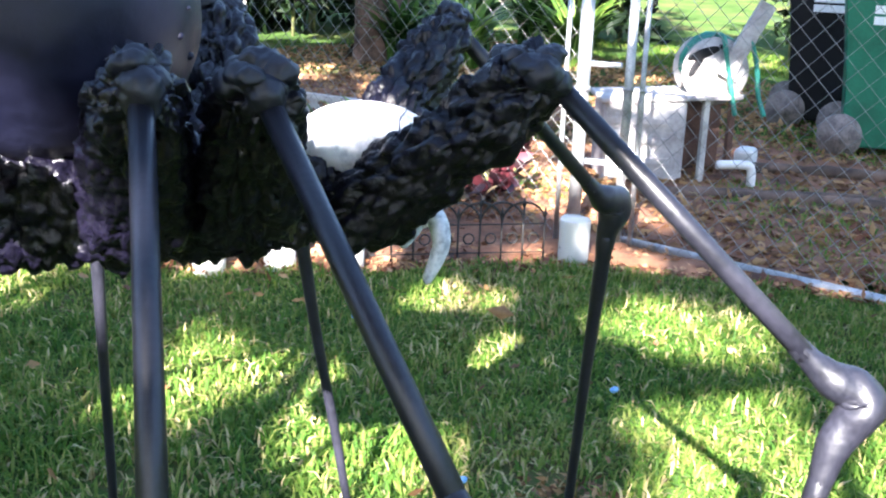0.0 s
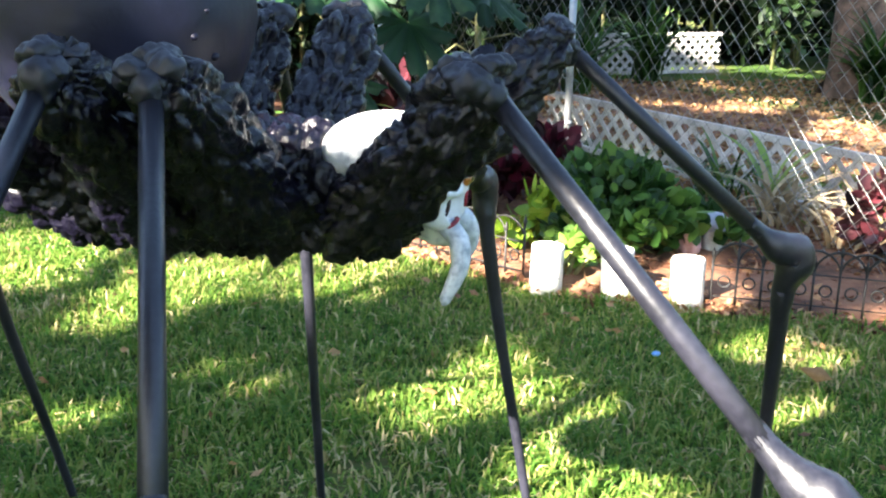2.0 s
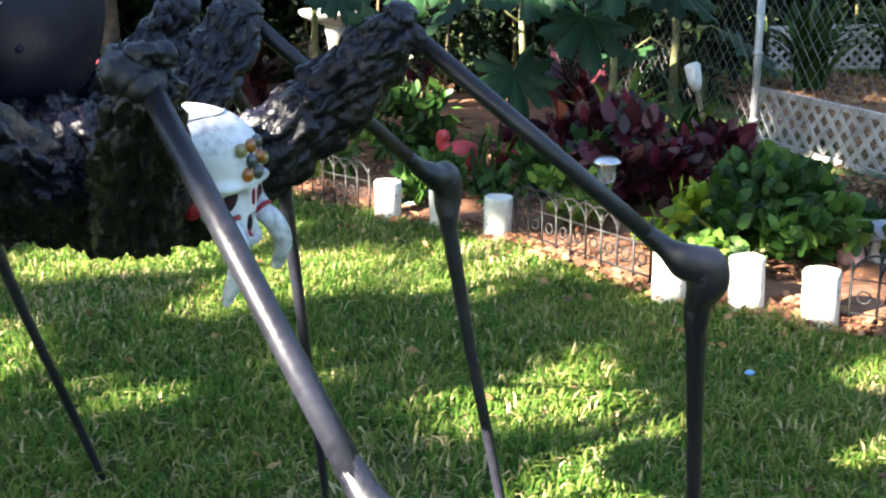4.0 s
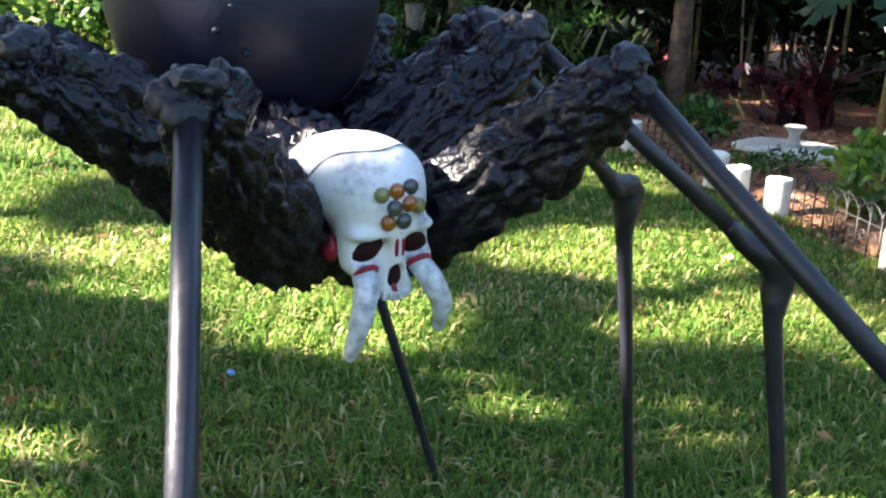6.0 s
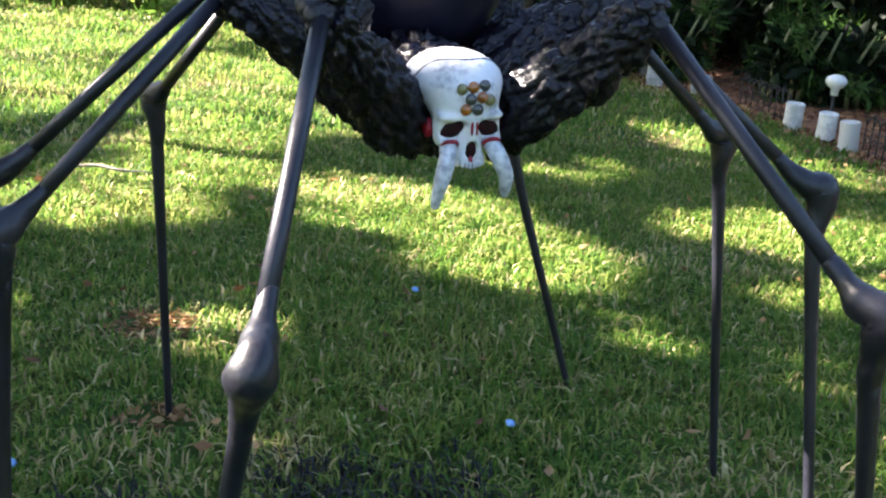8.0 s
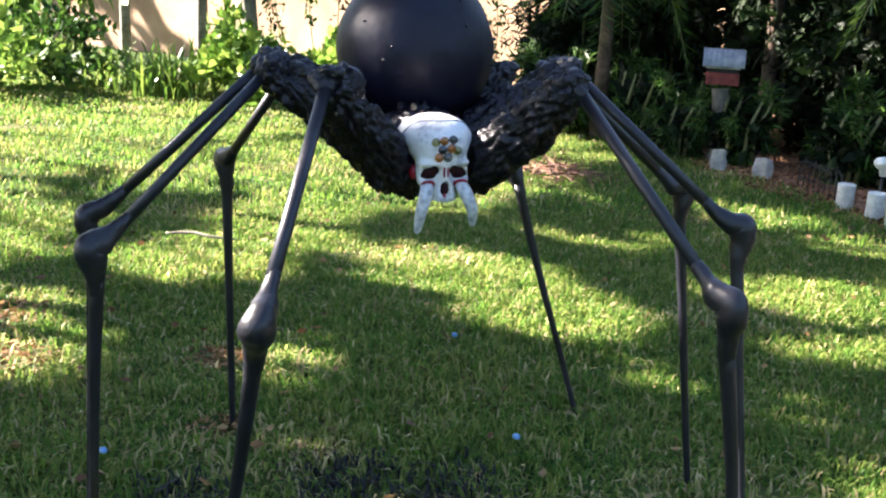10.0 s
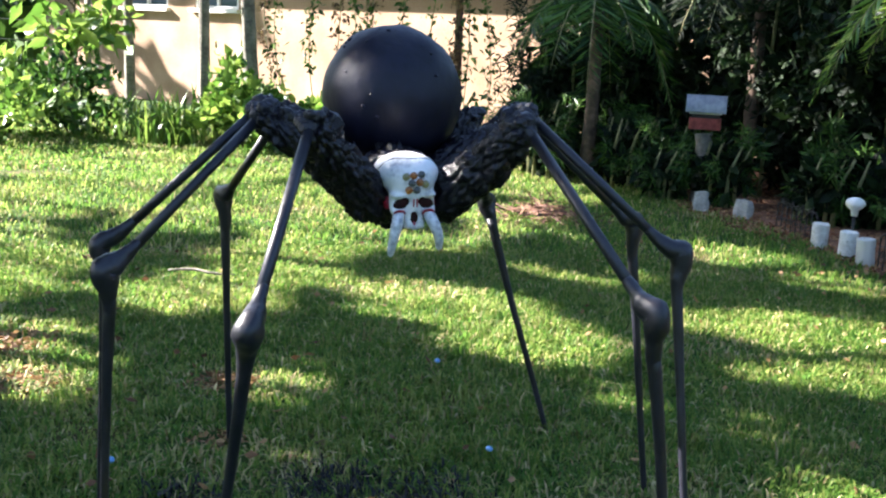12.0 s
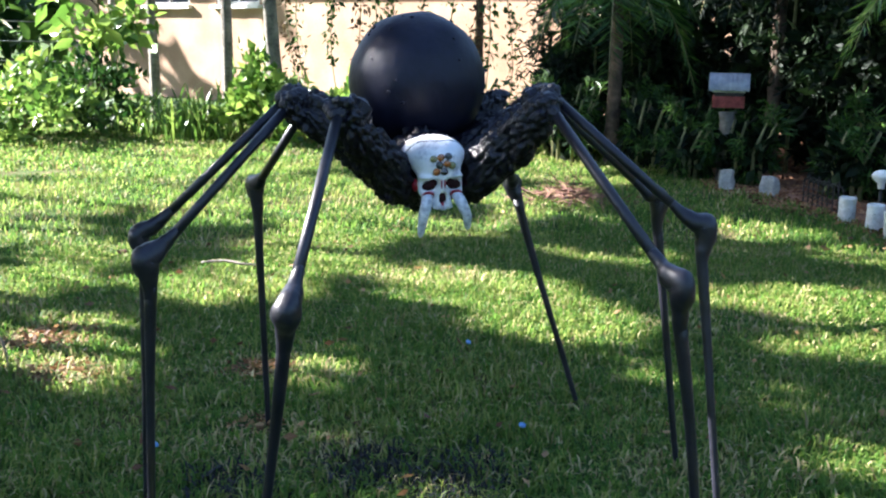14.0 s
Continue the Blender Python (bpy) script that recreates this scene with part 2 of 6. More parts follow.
def leaf_soup(pos, direction, length, width, fold=0.25, oval=False):
    """Leaves of two folded halves round a midrib; oval ones have a fuller outline."""
    n = len(pos)
    d = direction / np.linalg.norm(direction, axis=1)[:, None]
    r = RNG.normal(size=(n, 3))
    s = np.cross(d, r)
    s /= np.linalg.norm(s, axis=1)[:, None] + 1e-9
    u = np.cross(s, d)
    L, W = length[:, None], width[:, None]
    base, tip = pos, pos + d * L - u * L * 0.12
    m1 = pos + d * L * 0.45 - u * W * fold
    lft, rgt = pos + d * L * 0.4 + s * W * 0.5, pos + d * L * 0.4 - s * W * 0.5
    if oval:
        ring = [pos + d * L * a - u * L * 0.10 * a + s * W * w for a, w in ((0.18, 0.36), (0.45, 0.5), (0.75, 0.36))]
        ring2 = [pos + d * L * a - u * L * 0.10 * a - s * W * w for a, w in ((0.75, 0.36), (0.45, 0.5), (0.18, 0.36))]
        v = np.stack([base] + ring + [tip] + ring2 + [m1], 1).reshape(-1, 3)
        b = (np.arange(n) * 9)[:, None]
        return v, np.concatenate([b + np.array((k, 8, (k + 1) % 8)) for k in range(8)], 0)
    v = np.stack([base, lft, tip, rgt, m1], 1).reshape(-1, 3)
    b = (np.arange(n) * 5)[:, None]
    f = np.concatenate([b + np.array(q) for q in ((0, 4, 1), (1, 4, 2), (2, 4, 3), (3, 4, 0))], 0)
    return v, f


def in_blob(n, size, shell=0.55):
    """Points in an uneven ellipsoid, more of them near its skin."""
    d = RNG.normal(size=(n, 3))
    d /= np.linalg.norm(d, axis=1)[:, None]
    rad = shell + (1 - shell) * RNG.random(n) ** 0.6
    wob = 1 + 0.22 * np.sin(d[:, 0] * 5.1 + size[0] * 9) * np.cos(d[:, 1] * 4.3 + size[1] * 7) + 0.15 * np.sin(d[:, 2] * 7 + d[:, 0] * 6)
    return d * (rad * wob)[:, None] * np.array(size), d


def bush(name, at, size, n, leaf, material, label, category="bush", stems=7, up=0.3, group="", wide=0.5):
    """A bush: a few stems and a crown of separate leaves in clumps."""
    e = thing(name, at, label, category, group)
    k = max(6, n // 60)
    cc, cd = in_blob(k, (size[0], size[1], size[2]), 0.35)
    pick = RNG.integers(0, k, n)
    p = cc[pick] + RNG.normal(size=(n, 3)) * np.array(size) * 0.17
    p[:, 2] += size[2]
    p[:, 2] = np.abs(p[:, 2]) + 0.01
    d = RNG.normal(size=(n, 3)) * 0.7 + cd[pick] * 0.6 + np.array([0, 0, up])
    L = leaf * RNG.uniform(0.6, 1.25, n)
    v, f = leaf_soup(p, d, L, L * wide, 0.15, wide >= 0.5 and n < 1000)
    soup("foliage", v, f, material, e)
    for i in range(stems):
        bm = bmesh.new()
        a = i * 2.4
        t = Vector(cc[i % k]) + Vector((0, 0, size[2]))
        b0 = Vector((math.cos(a) * size[0] * 0.18, math.sin(a) * size[1] * 0.18, -0.03))
        tube(bm, [b0, b0.lerp(t, 0.5) + Vector((0, 0, size[2] * 0.15)), t], [0.012, 0.009, 0.004], 6)
        part("stem", bm, M_STEM, e)
    return e


def strap_plant(name, at, n, length, width, material, label, category="plant", lean=(0.3, 1.0), spread=0.05, group=""):
    """A tuft of long arching leaves from one foot."""
    e = thing(name, at, label, category, group)
    vs, fs, o = [], [], 0
    for i in range(n):
        a = RNG.uniform(0, 2 * math.pi)
        le = RNG.uniform(*lean)
        L = length * RNG.uniform(0.6, 1.1)
        d = np.array([math.cos(a), math.sin(a), 0])
        s = np.array([-math.sin(a), math.cos(a), 0])
        base = np.append(RNG.normal(size=2) * spread, -0.01)
        seg = 6
        for k in range(seg + 1):
            t = k / seg
            c = base + d * L * le * t * t * 0.8 + np.array([0, 0, L * (t - 0.55 * le * t * t)])
            w = width * (0.55 + 0.9 * t) * (1 - t ** 3) + 0.0005
            vs += [c - s * w * 0.5 + [0, 0, 0.15 * w], c + s * w * 0.5 + [0, 0, 0.15 * w]]
        for k in range(seg):
            fs.append((o + 2 * k, o + 2 * k + 1, o + 2 * k + 3, o + 2 * k + 2))
        o += 2 * (seg + 1)
    soup("leaves", np.array(vs), np.array(fs), material, e, True)
    return e


# ---- ground ----
EDGE = [(-30, 10.4), (-14, 9.6), (-6.0, 8.4), (-4.0, 7.05), (-2.55, 6.5), (-2.0, 6.2), (-1.27, 5.7), (-0.85, 5.33), (-0.2, 4.74), (0.26, 4.44), (0.83, 3.66), (1.27, 3.42), (2.0, 3.02), (2.45, 2.4), (2.75, 1.6), (3.4, 0.2), (4.6, -3.0), (8.0, -12.0)]
EX, EY = np.array([p[0] for p in EDGE]), np.array([p[1] for p in EDGE])


def beyond_edge(x, y):
    """How far in y a place lies past the edge of the lawn."""
    return y - np.interp(x, EX, EY)


def rise(x, y):
    """The gentle unevenness of the ground."""
    return 0.012 * np.sin(x * 1.3 + 0.4) * np.cos(y * 1.1) + 0.006 * np.sin(x * 3.7 + y * 2.9)


gx = np.concatenate([[-400, -150, -60], np.arange(-30, 30.1, 0.5), [60, 150, 400]])
gxx, gyy = np.meshgrid(gx, gx)
gz = np.where(np.hypot(gxx, gyy) < 40, rise(gxx, gyy), 0.0) - 0.004
gn = len(gx)
gi = (np.arange(gn - 1)[:, None] * gn + np.arange(gn - 1)[None, :]).ravel()
ground = soup("ground", np.stack([gxx.ravel(), gyy.ravel(), gz.ravel()], 1), np.stack([gi, gi + 1, gi + gn + 1, gi + gn], 1), M_SOIL, None, True)
tagged(ground, "lawn soil with thatch under green grass", "ground", kind="structure")

# the mulched bed, from the lawn's edge back to the fence and the hedge
bx = np.arange(-9, 6.01, 0.12)
FENCE_X = lambda y: 2.22 - 0.305 * (y - 3.22)
by = np.concatenate([[0.0, 0.05], np.arange(0.15, 9.0, 0.15)])
bxx, off = np.meshgrid(bx, by)
byy = np.interp(bxx, EX, EY) + off
bz = rise(bxx, byy) + np.clip(off * 0.35, 0, 0.035) - 0.012 + 0.012 * np.sin(bxx * 9 + byy * 7) * np.sin(byy * 11 - bxx * 5) * (off > 0.1)
bn = len(bx)
bi = (np.arange(len(by) - 1)[:, None] * bn + np.arange(bn - 1)[None, :]).ravel()
bi = bi[(bxx.ravel()[bi] < FENCE_X(byy.ravel()[bi]) + 0.1) | (np.hypot(bxx.ravel()[bi] - 4.4, byy.ravel()[bi] - 7.6) < 2.6) | ((byy.ravel()[bi] > 2.2) & (byy.ravel()[bi] < 5.0) & (bxx.ravel()[bi] < 4.7))]
bed = soup("ground_bed", np.stack([bxx.ravel(), byy.ravel(), bz.ravel()], 1), np.stack([bi, bi + 1, bi + bn + 1, bi + bn], 1), M_MULCH, None, True)
tagged(bed, "reddish brown bark mulch bed edging the lawn", "flower bed", kind="structure")


def scatter(n, x0, x1, y0, y1, keep):
    p = np.stack([RNG.uniform(x0, x1, n), RNG.uniform(y0, y1, n)], 1)
    return p[keep(p[:, 0], p[:, 1])]


def on_ground(p, lift=0.0):
    return np.column_stack([p, rise(p[:, 0], p[:, 1]) + lift])


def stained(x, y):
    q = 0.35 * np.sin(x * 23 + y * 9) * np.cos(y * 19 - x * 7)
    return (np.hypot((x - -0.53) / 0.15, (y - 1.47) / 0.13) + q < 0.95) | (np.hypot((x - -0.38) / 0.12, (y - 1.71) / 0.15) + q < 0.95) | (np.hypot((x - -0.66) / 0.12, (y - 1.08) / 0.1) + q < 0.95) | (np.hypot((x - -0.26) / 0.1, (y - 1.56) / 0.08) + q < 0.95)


BALD = [(-2.42, 1.11, 0.22), (-1.9, 1.0, 0.17), (-1.6, 1.62, 0.15), (-1.05, 1.35, 0.10), (0.75, 1.78, 0.11)]


def bare(x, y):
    q = np.sin(x * 2.3 + 1.0) * np.cos(y * 2.9 + x) + 0.5 * np.sin(x * 6.1 - y * 4.7)
    for bx_, by_, br in BALD:
        q = q + 2.2 * np.exp(-(((x - bx_) ** 2 + (y - by_) ** 2) / br ** 2) ** 2)
    return q


GV, GF, DV, DF, SV, SF = [], [], [], [], [], []


def lawn(n, box4, near, far, length, width):
    """Blades on the lawn between two distances from the spider."""
    p = scatter(n, *box4, lambda x, y: (beyond_edge(x, y) < 0.03 * np.sin(x * 17)) & (np.hypot(x, y - 1.7) >= near) & (np.hypot(x, y - 1.7) < far))
    b = bare(p[:, 0], p[:, 1])
    p = p[RNG.random(len(p)) < np.clip(1.25 - 0.45 * b, 0.06, 1)]
    m = len(p)
    tuft = field(p[:, 0], p[:, 1], 0.07) * 0.6 + field(p[:, 0], p[:, 1], 0.33, 9.3) * 0.4
    L = length * RNG.uniform(0.45, 1.25, m) * (0.45 + 1.25 * tuft ** 1.4)
    W = width * RNG.uniform(0.6, 1.2, m)
    lean = RNG.uniform(0.2, 1.7, m)
    q = on_ground(p, -0.004)
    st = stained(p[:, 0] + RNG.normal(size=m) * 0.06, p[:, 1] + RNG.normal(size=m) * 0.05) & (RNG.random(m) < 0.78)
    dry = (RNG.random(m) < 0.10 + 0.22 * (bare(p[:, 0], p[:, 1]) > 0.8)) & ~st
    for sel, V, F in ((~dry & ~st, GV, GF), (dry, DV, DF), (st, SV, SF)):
        if sel.any():
            v, f = blade_mesh(q[sel], L[sel], W[sel], lean[sel])
            F.append(f + sum(len(k) for k in V))
            V.append(v)


lawn(350000, (-4.3, 3.6, -0.4, 5.95), 0.0, 4.2, 0.050, 0.0078)
lawn(170000, (-7.6, 3.2, -0.8, 9.0), 4.2, 8.0, 0.060, 0.010)
lawn(150000, (-15, -2, -0.5, 10.5), 8.0, 15.0, 0.060, 0.016)
lawn(70000, (-7, 4.5, -5.5, -0.4), 0.0, 8.5, 0.07, 0.026)
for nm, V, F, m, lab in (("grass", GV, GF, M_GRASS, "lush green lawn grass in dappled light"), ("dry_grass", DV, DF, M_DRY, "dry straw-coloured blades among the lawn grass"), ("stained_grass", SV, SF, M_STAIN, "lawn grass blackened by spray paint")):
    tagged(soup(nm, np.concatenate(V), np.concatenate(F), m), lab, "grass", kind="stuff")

# thatch and dirt where the grass is worn
tp = scatter(26000, -3, 1.2, 0.4, 2.4, lambda x, y: sum(np.exp(-((x - a) ** 2 + (y - b) ** 2) / c ** 2) for a, b, c in BALD) > 0.45)
v, f = leaf_soup(on_ground(tp, 0.008), np.column_stack([RNG.normal(size=(len(tp), 2)), RNG.normal(size=len(tp)) * 0.3]), RNG.uniform(0.02, 0.05, len(tp)), RNG.uniform(0.006, 0.02, len(tp)), 0.2)
tagged(soup("thatch", v, f, M_LITTER), "dry brown thatch on worn patches of the lawn", "thatch", kind="stuff")

# wood chips and leaf litter on the bed
cp = scatter(140000, -8, 4.2, 1.5, 9.5, lambda x, y: (beyond_edge(x, y) > -0.10 - 0.25 * (x < -2.8) * field(x, y, 0.3)) & (beyond_edge(x, y) < 2.6))[:46000]
cq = on_ground(cp, 0.018)
cd = np.column_stack([RNG.normal(size=(len(cp), 2)), RNG.normal(size=len(cp)) * 0.25])
v, f = leaf_soup(cq, cd, RNG.uniform(0.02, 0.06, len(cp)), RNG.uniform(0.008, 0.03, len(cp)), 0.1)
tagged(soup("mulch_chips", v, f, M_CHIP), "scattered bark chips and dead leaves on the bed", "mulch", kind="stuff")
lp = scatter(7000, -4, 4.0, 0, 8, lambda x, y: (beyond_edge(x, y) < 0.1))
lp = lp[RNG.random(len(lp)) < np.where(beyond_edge(lp[:, 0], lp[:, 1]) > -0.45, 0.4, 0.10)]
v, f = leaf_soup(on_ground(lp, 0.035), np.column_stack([RNG.normal(size=(len(lp), 2)), RNG.normal(size=len(lp)) * 0.3]), RNG.uniform(0.02, 0.055, len(lp)), RNG.uniform(0.012, 0.03, len(lp)), 0.3)
tagged(soup("fallen_leaves", v, f, M_LITTER), "dry brown fallen leaves lying on the grass", "leaf litter", kind="stuff")


# ---- the spider ----
AX = Vector((0.927, -0.376, 0))
LF = Vector((0.376, 0.927, 0))
S0 = Vector((-0.011, 1.339, 0))


def sp(u, v, z):
    """A place by its distance along the spider's axis, to its left, and its height."""
    return S0 + AX * u + LF * v + Vector((0, 0, z))


spider = thing("spider_decoration", (0, 0, 0), "giant black home-made spider with pipe legs and white skull face", "decoration")

# abdomen: a painted ball with small raised drips
bm = bmesh.new()
AB = sp(-0.465, 0.03, 1.11)
AR = 0.18
bmesh.ops.create_uvsphere(bm, u_segments=64, v_segments=40, radius=AR)
for q in bm.verts:
    d = q.co.normalized()
    q.co += d * (0.0035 * noise.noise(d * 3.1) + 0.0012 * noise.noise(d * 11))
for i in range(34):
    d = Vector((random.gauss(0, 1), random.gauss(0, 1), random.gauss(0.35, 0.8))).normalized()
    r = random.uniform(0.0035, 0.0075)
    blob(bm, d * (AR - r * 0.1), r, 2, (random.uniform(0.7, 1.5), 1, random.uniform(0.5, 1.0)))
tube(bm, [sp(-0.47, 0.2, 1.13) - AB, sp(-0.47, 0.222, 1.14) - AB], [0.012, 0.003], 8)
part("abdomen", bm, M_BALL, spider, "smooth dark charcoal painted ball abdomen").location = AB

# cephalothorax: a lumpy trough of black foam under the ball, from tail to head
bm = bmesh.new()
pp, rr = smooth_path([sp(-0.66, 0.02, 0.93), sp(-0.55, 0.02, 0.905), sp(-0.40, 0.02, 0.895), sp(-0.24, 0.01, 0.90), sp(-0.13, 0.005, 0.895), sp(-0.045, 0.0, 0.878)], [0.03, 0.085, 0.098, 0.090, 0.062, 0.030], 30)
tube(bm, pp, rr, 110)
lumpy(bm, 0.024, 22, flake=1.6, fine=0.7, round_=0.65)
part("cephalothorax", bm, M_FOAM, spider, "lumpy glossy black hardened foam body")

# legs: where the arm leaves the body, its top, the knee and the foot
LEGS = [
    ((-0.12, -0.065, 0.875), (-0.044, 1.086, 1.058), (0.202, 0.839, 0.720), (-0.03, 0.86), 0.92),
    ((-0.25, -0.07, 0.885), (-0.371, 1.131, 1.055), (-0.371, 0.779, 0.717), (-0.437, 0.779), 1.03),
    ((-0.37, -0.07, 0.885), (-0.476, 1.174, 1.062), (-0.621, 0.856, 0.726), (-0.679, 0.855), 1.06),
    ((-0.56, -0.02, 0.92), (-0.640, 1.305, 1.010), (-1.016, 1.348, 0.769), (-1.045, 1.389), 0.75),
    ((-0.12, 0.07, 0.875), (0.170, 1.509, 1.066), (0.543, 1.525, 0.745), (0.585, 1.622), 0.92),
    ((-0.25, 0.08, 0.885), (-0.093, 1.746, 1.071), (0.173, 1.992, 0.765), (0.310, 1.980), 0.86),
    ((-0.36, 0.08, 0.885), (-0.214, 1.825, 1.063), (-0.145, 2.156, 0.784), (-0.100, 2.255), 0.95),
    ((-0.42, 0.06, 0.885), (-0.410, 1.800, 1.045), (-0.764, 2.137, 0.756), (-0.625, 2.340), 0.75),
]
for i, (root, top, knee, foot, fat) in enumerate(LEGS):
    root, top, knee = sp(*root), Vector(top), Vector(knee)
    foot = Vector((foot[0], foot[1], -0.02))
    fem = (knee - top).normalized()
    head = top - fem * 0.012 + Vector((0, 0, 0.012))
    out = (top - root)
    out.z = 0
    out.normalize()
    bm = bmesh.new()
    mid = root.lerp(head, 0.5) + out * 0.012 + Vector((0, 0, 0.02 if i in (1, 2) else -0.004))
    pp, rr = smooth_path([root, mid, root.lerp(head, 0.86) + out * 0.004, head - out * 0.01 + Vector((0, 0, 0.01))], [0.060 * fat, 0.052 * fat, 0.042 + 0.006 * (fat - 1), 0.020], 26)
    tube(bm, pp, rr, 84)
    lumpy(bm, 0.019, 31, (i * 3.1, 0, 0), 1.1, 1.7, (head - root).normalized(), 0.45)
    arm = part("leg", bm, M_FOAM, spider, "lumpy black foam upper leg")
    bm = bmesh.new()
    jr = 1.0 if fat > 0.8 else 0.72
    side = out.cross(Vector((0, 0, 1)))
    blob(bm, top - fem * 0.004, 0.0215 * jr, 4, (1, 1, 1.1))
    for k in range(7):
        a = k * 2.4 + i * 0.8
        q = Vector((0, 0, 1)) * math.sin(a) * 0.010 + side * math.cos(a) * 0.017
        blob(bm, head - out * random.uniform(-0.004, 0.030) + q * jr, random.uniform(0.014, 0.022) * jr, 4, (random.uniform(0.9, 1.35), random.uniform(0.9, 1.35), random.uniform(0.7, 1.0)))
    lumpy(bm, 0.013, 23, (i * 1.7, 2, 0), flake=0.45, fine=0.8, round_=0.9)
    part("joint", bm, M_KNOB, arm, "rounded grey-black foam lumps round the pipe's end")
    bm = bmesh.new()
    tube(bm, [top - fem * 0.01, top.lerp(knee, 0.5), knee - fem * 0.03], [0.0120, 0.0119, 0.0124], 20)
    part("thigh_pipe", bm, M_PIPE, arm, "straight satin black plastic pipe")
    tib = (foot - knee).normalized()
    bulge = (fem - tib).normalized()
    bm = bmesh.new()
    pp, rr = smooth_path([knee - fem * 0.095, knee - fem * 0.058 + bulge * 0.001, knee - fem * 0.027 + bulge * 0.006, knee - fem * 0.002 + bulge * 0.017, knee + tib * 0.022 + bulge * 0.013, knee + tib * 0.048 + bulge * 0.004, knee + tib * 0.085, knee + tib * 0.14], [0.0119, 0.0162, 0.0236, 0.0275, 0.0268, 0.0200, 0.0152, 0.0116], 6)
    tube(bm, pp, rr, 28)
    bm.normal_update()
    for q in bm.verts:
        q.co += q.normal * max(0.0, 1 - ((q.co - knee).length / 0.1) ** 2) * (0.0075 * noise.noise(q.co * 26 + Vector((i * 5, 0, 0))) + 0.0014 * noise.noise(q.co * 85))
    part("knee", bm, M_PIPE, arm, "swollen melted-plastic knee joint")
    bm = bmesh.new()
    bow = Vector((random.uniform(-1, 1), random.uniform(-1, 1), 0)) * 0.004
    pp, rr = smooth_path([knee + tib * 0.05, knee.lerp(foot, 0.4) + bow, knee.lerp(foot, 0.75), foot], [0.0150, 0.0112, 0.0098, 0.0085], 4)
    tube(bm, pp, rr, 16)
    part("shin_pipe", bm, M_PIPE, arm, "tapering black lower leg pipe")

# ---- the skull ----
SK = S0 + LF * 0.006 + Vector((-0.005, -0.004, 0))
SKF = Vector((0.940, -0.340, 0)).normalized()
SKL = Vector((0.340, 0.940, 0)).normalized()
skull_turn = Matrix((SKL, SKF, Vector((0, 0, 1)))).transposed()
skull_pose = Matrix.Translation(SK) @ skull_turn.to_4x4() @ Matrix.Translation((0, 0, 0.9)) @ Matrix.Rotation(-0.05, 4, "Y") @ Matrix.Translation((0, 0, -0.9))
BONES = [((0, -0.090, 0.955), (0.075, 0.086, 0.048)), ((0, -0.044, 0.940), (0.053, 0.052, 0.046)), ((0.026, -0.011, 0.915), (0.021, 0.013, 0.0065)), ((-0.026, -0.011, 0.915), (0.021, 0.013, 0.0065)),
         ((0.037, -0.022, 0.880), (0.012, 0.022, 0.012)), ((-0.037, -0.022, 0.880), (0.012, 0.022, 0.012)), ((0, -0.034, 0.873), (0.023, 0.032, 0.033)), ((0, -0.006, 0.897), (0.0065, 0.010, 0.016)), ((0, -0.020, 0.851), (0.025, 0.021, 0.013)), ((0, -0.07, 0.905), (0.042, 0.05, 0.03)), ((0.043, -0.03, 0.899), (0.008, 0.014, 0.018)), ((-0.043, -0.03, 0.899), (0.008, 0.014, 0.018))]
HOLES = [((s * x, y, z), r) for s in (-1, 1) for x, y, z, r in ((0.0200, 0.0, 0.9000, (0.0130, 0.022, 0.0115)), (0.0315, -0.002, 0.8955, (0.0140, 0.022, 0.0120)))] + [((0.0, 0.002, 0.868), (0.0100, 0.018, 0.0120)), ((0.0, 0.002, 0.860), (0.0125, 0.016, 0.0085))]


def skull_field(p):
    """Signed distance, roughly, of points to the joined bones less the holes."""
    best = None
    for c, r in BONES:
        q = (np.linalg.norm((p - np.array(c)) / np.array(r), axis=1) - 1) * min(r)
        best = q if best is None else -np.log(np.exp(-np.clip(best, -0.2, 0.2) / 0.004) + np.exp(-np.clip(q, -0.2, 0.2) / 0.004)) * 0.004
    for c, r in HOLES:
        q = (np.linalg.norm((p - np.array(c)) / np.array(r), axis=1) - 1) * min(r)
        best = np.maximum(best, -q)
    return best


SKC = np.array((0, -0.055, 0.915))


def skull_skin(d, lift=0.0):
    """Where rays from the skull's middle leave the bone."""
    d = d / np.linalg.norm(d, axis=1)[:, None]
    lo, hi = np.full(len(d), 0.012), np.full(len(d), 0.16)
    t = np.linspace(0.012, 0.16, 90)
    vals = np.stack([skull_field(SKC + d * k) for k in t], 1)
    first = np.argmax(vals > 0, axis=1)
    hi = t[first]
    lo = t[np.maximum(first - 1, 0)]
    for _ in range(14):
        m = (lo + hi) / 2
        o = skull_field(SKC + d * m[:, None]) > 0
        hi, lo = np.where(o, m, hi), np.where(o, lo, m)
    return SKC + d * (lo + lift)[:, None]


NU, NV = 190, 130
uu, vv = np.meshgrid(np.arange(NU) * 2 * np.pi / NU, (np.arange(NV) + 0.5) * np.pi / NV)
dd = np.stack([np.cos(uu) * np.sin(vv), np.cos(vv), np.sin(uu) * np.sin(vv)], 2).reshape(-1, 3)
sv = skull_skin(dd)
si = np.arange((NV - 1) * NU)
sr = (si // NU) * NU + (si % NU + 1) % NU
sq = np.stack([si, sr, sr + NU, si + NU], 1)
skull = soup("skull", sv, sq, M_SKULL, spider, True, "white painted skull with red marks, tusks and glass bead eyes")
skull.matrix_local = skull_pose


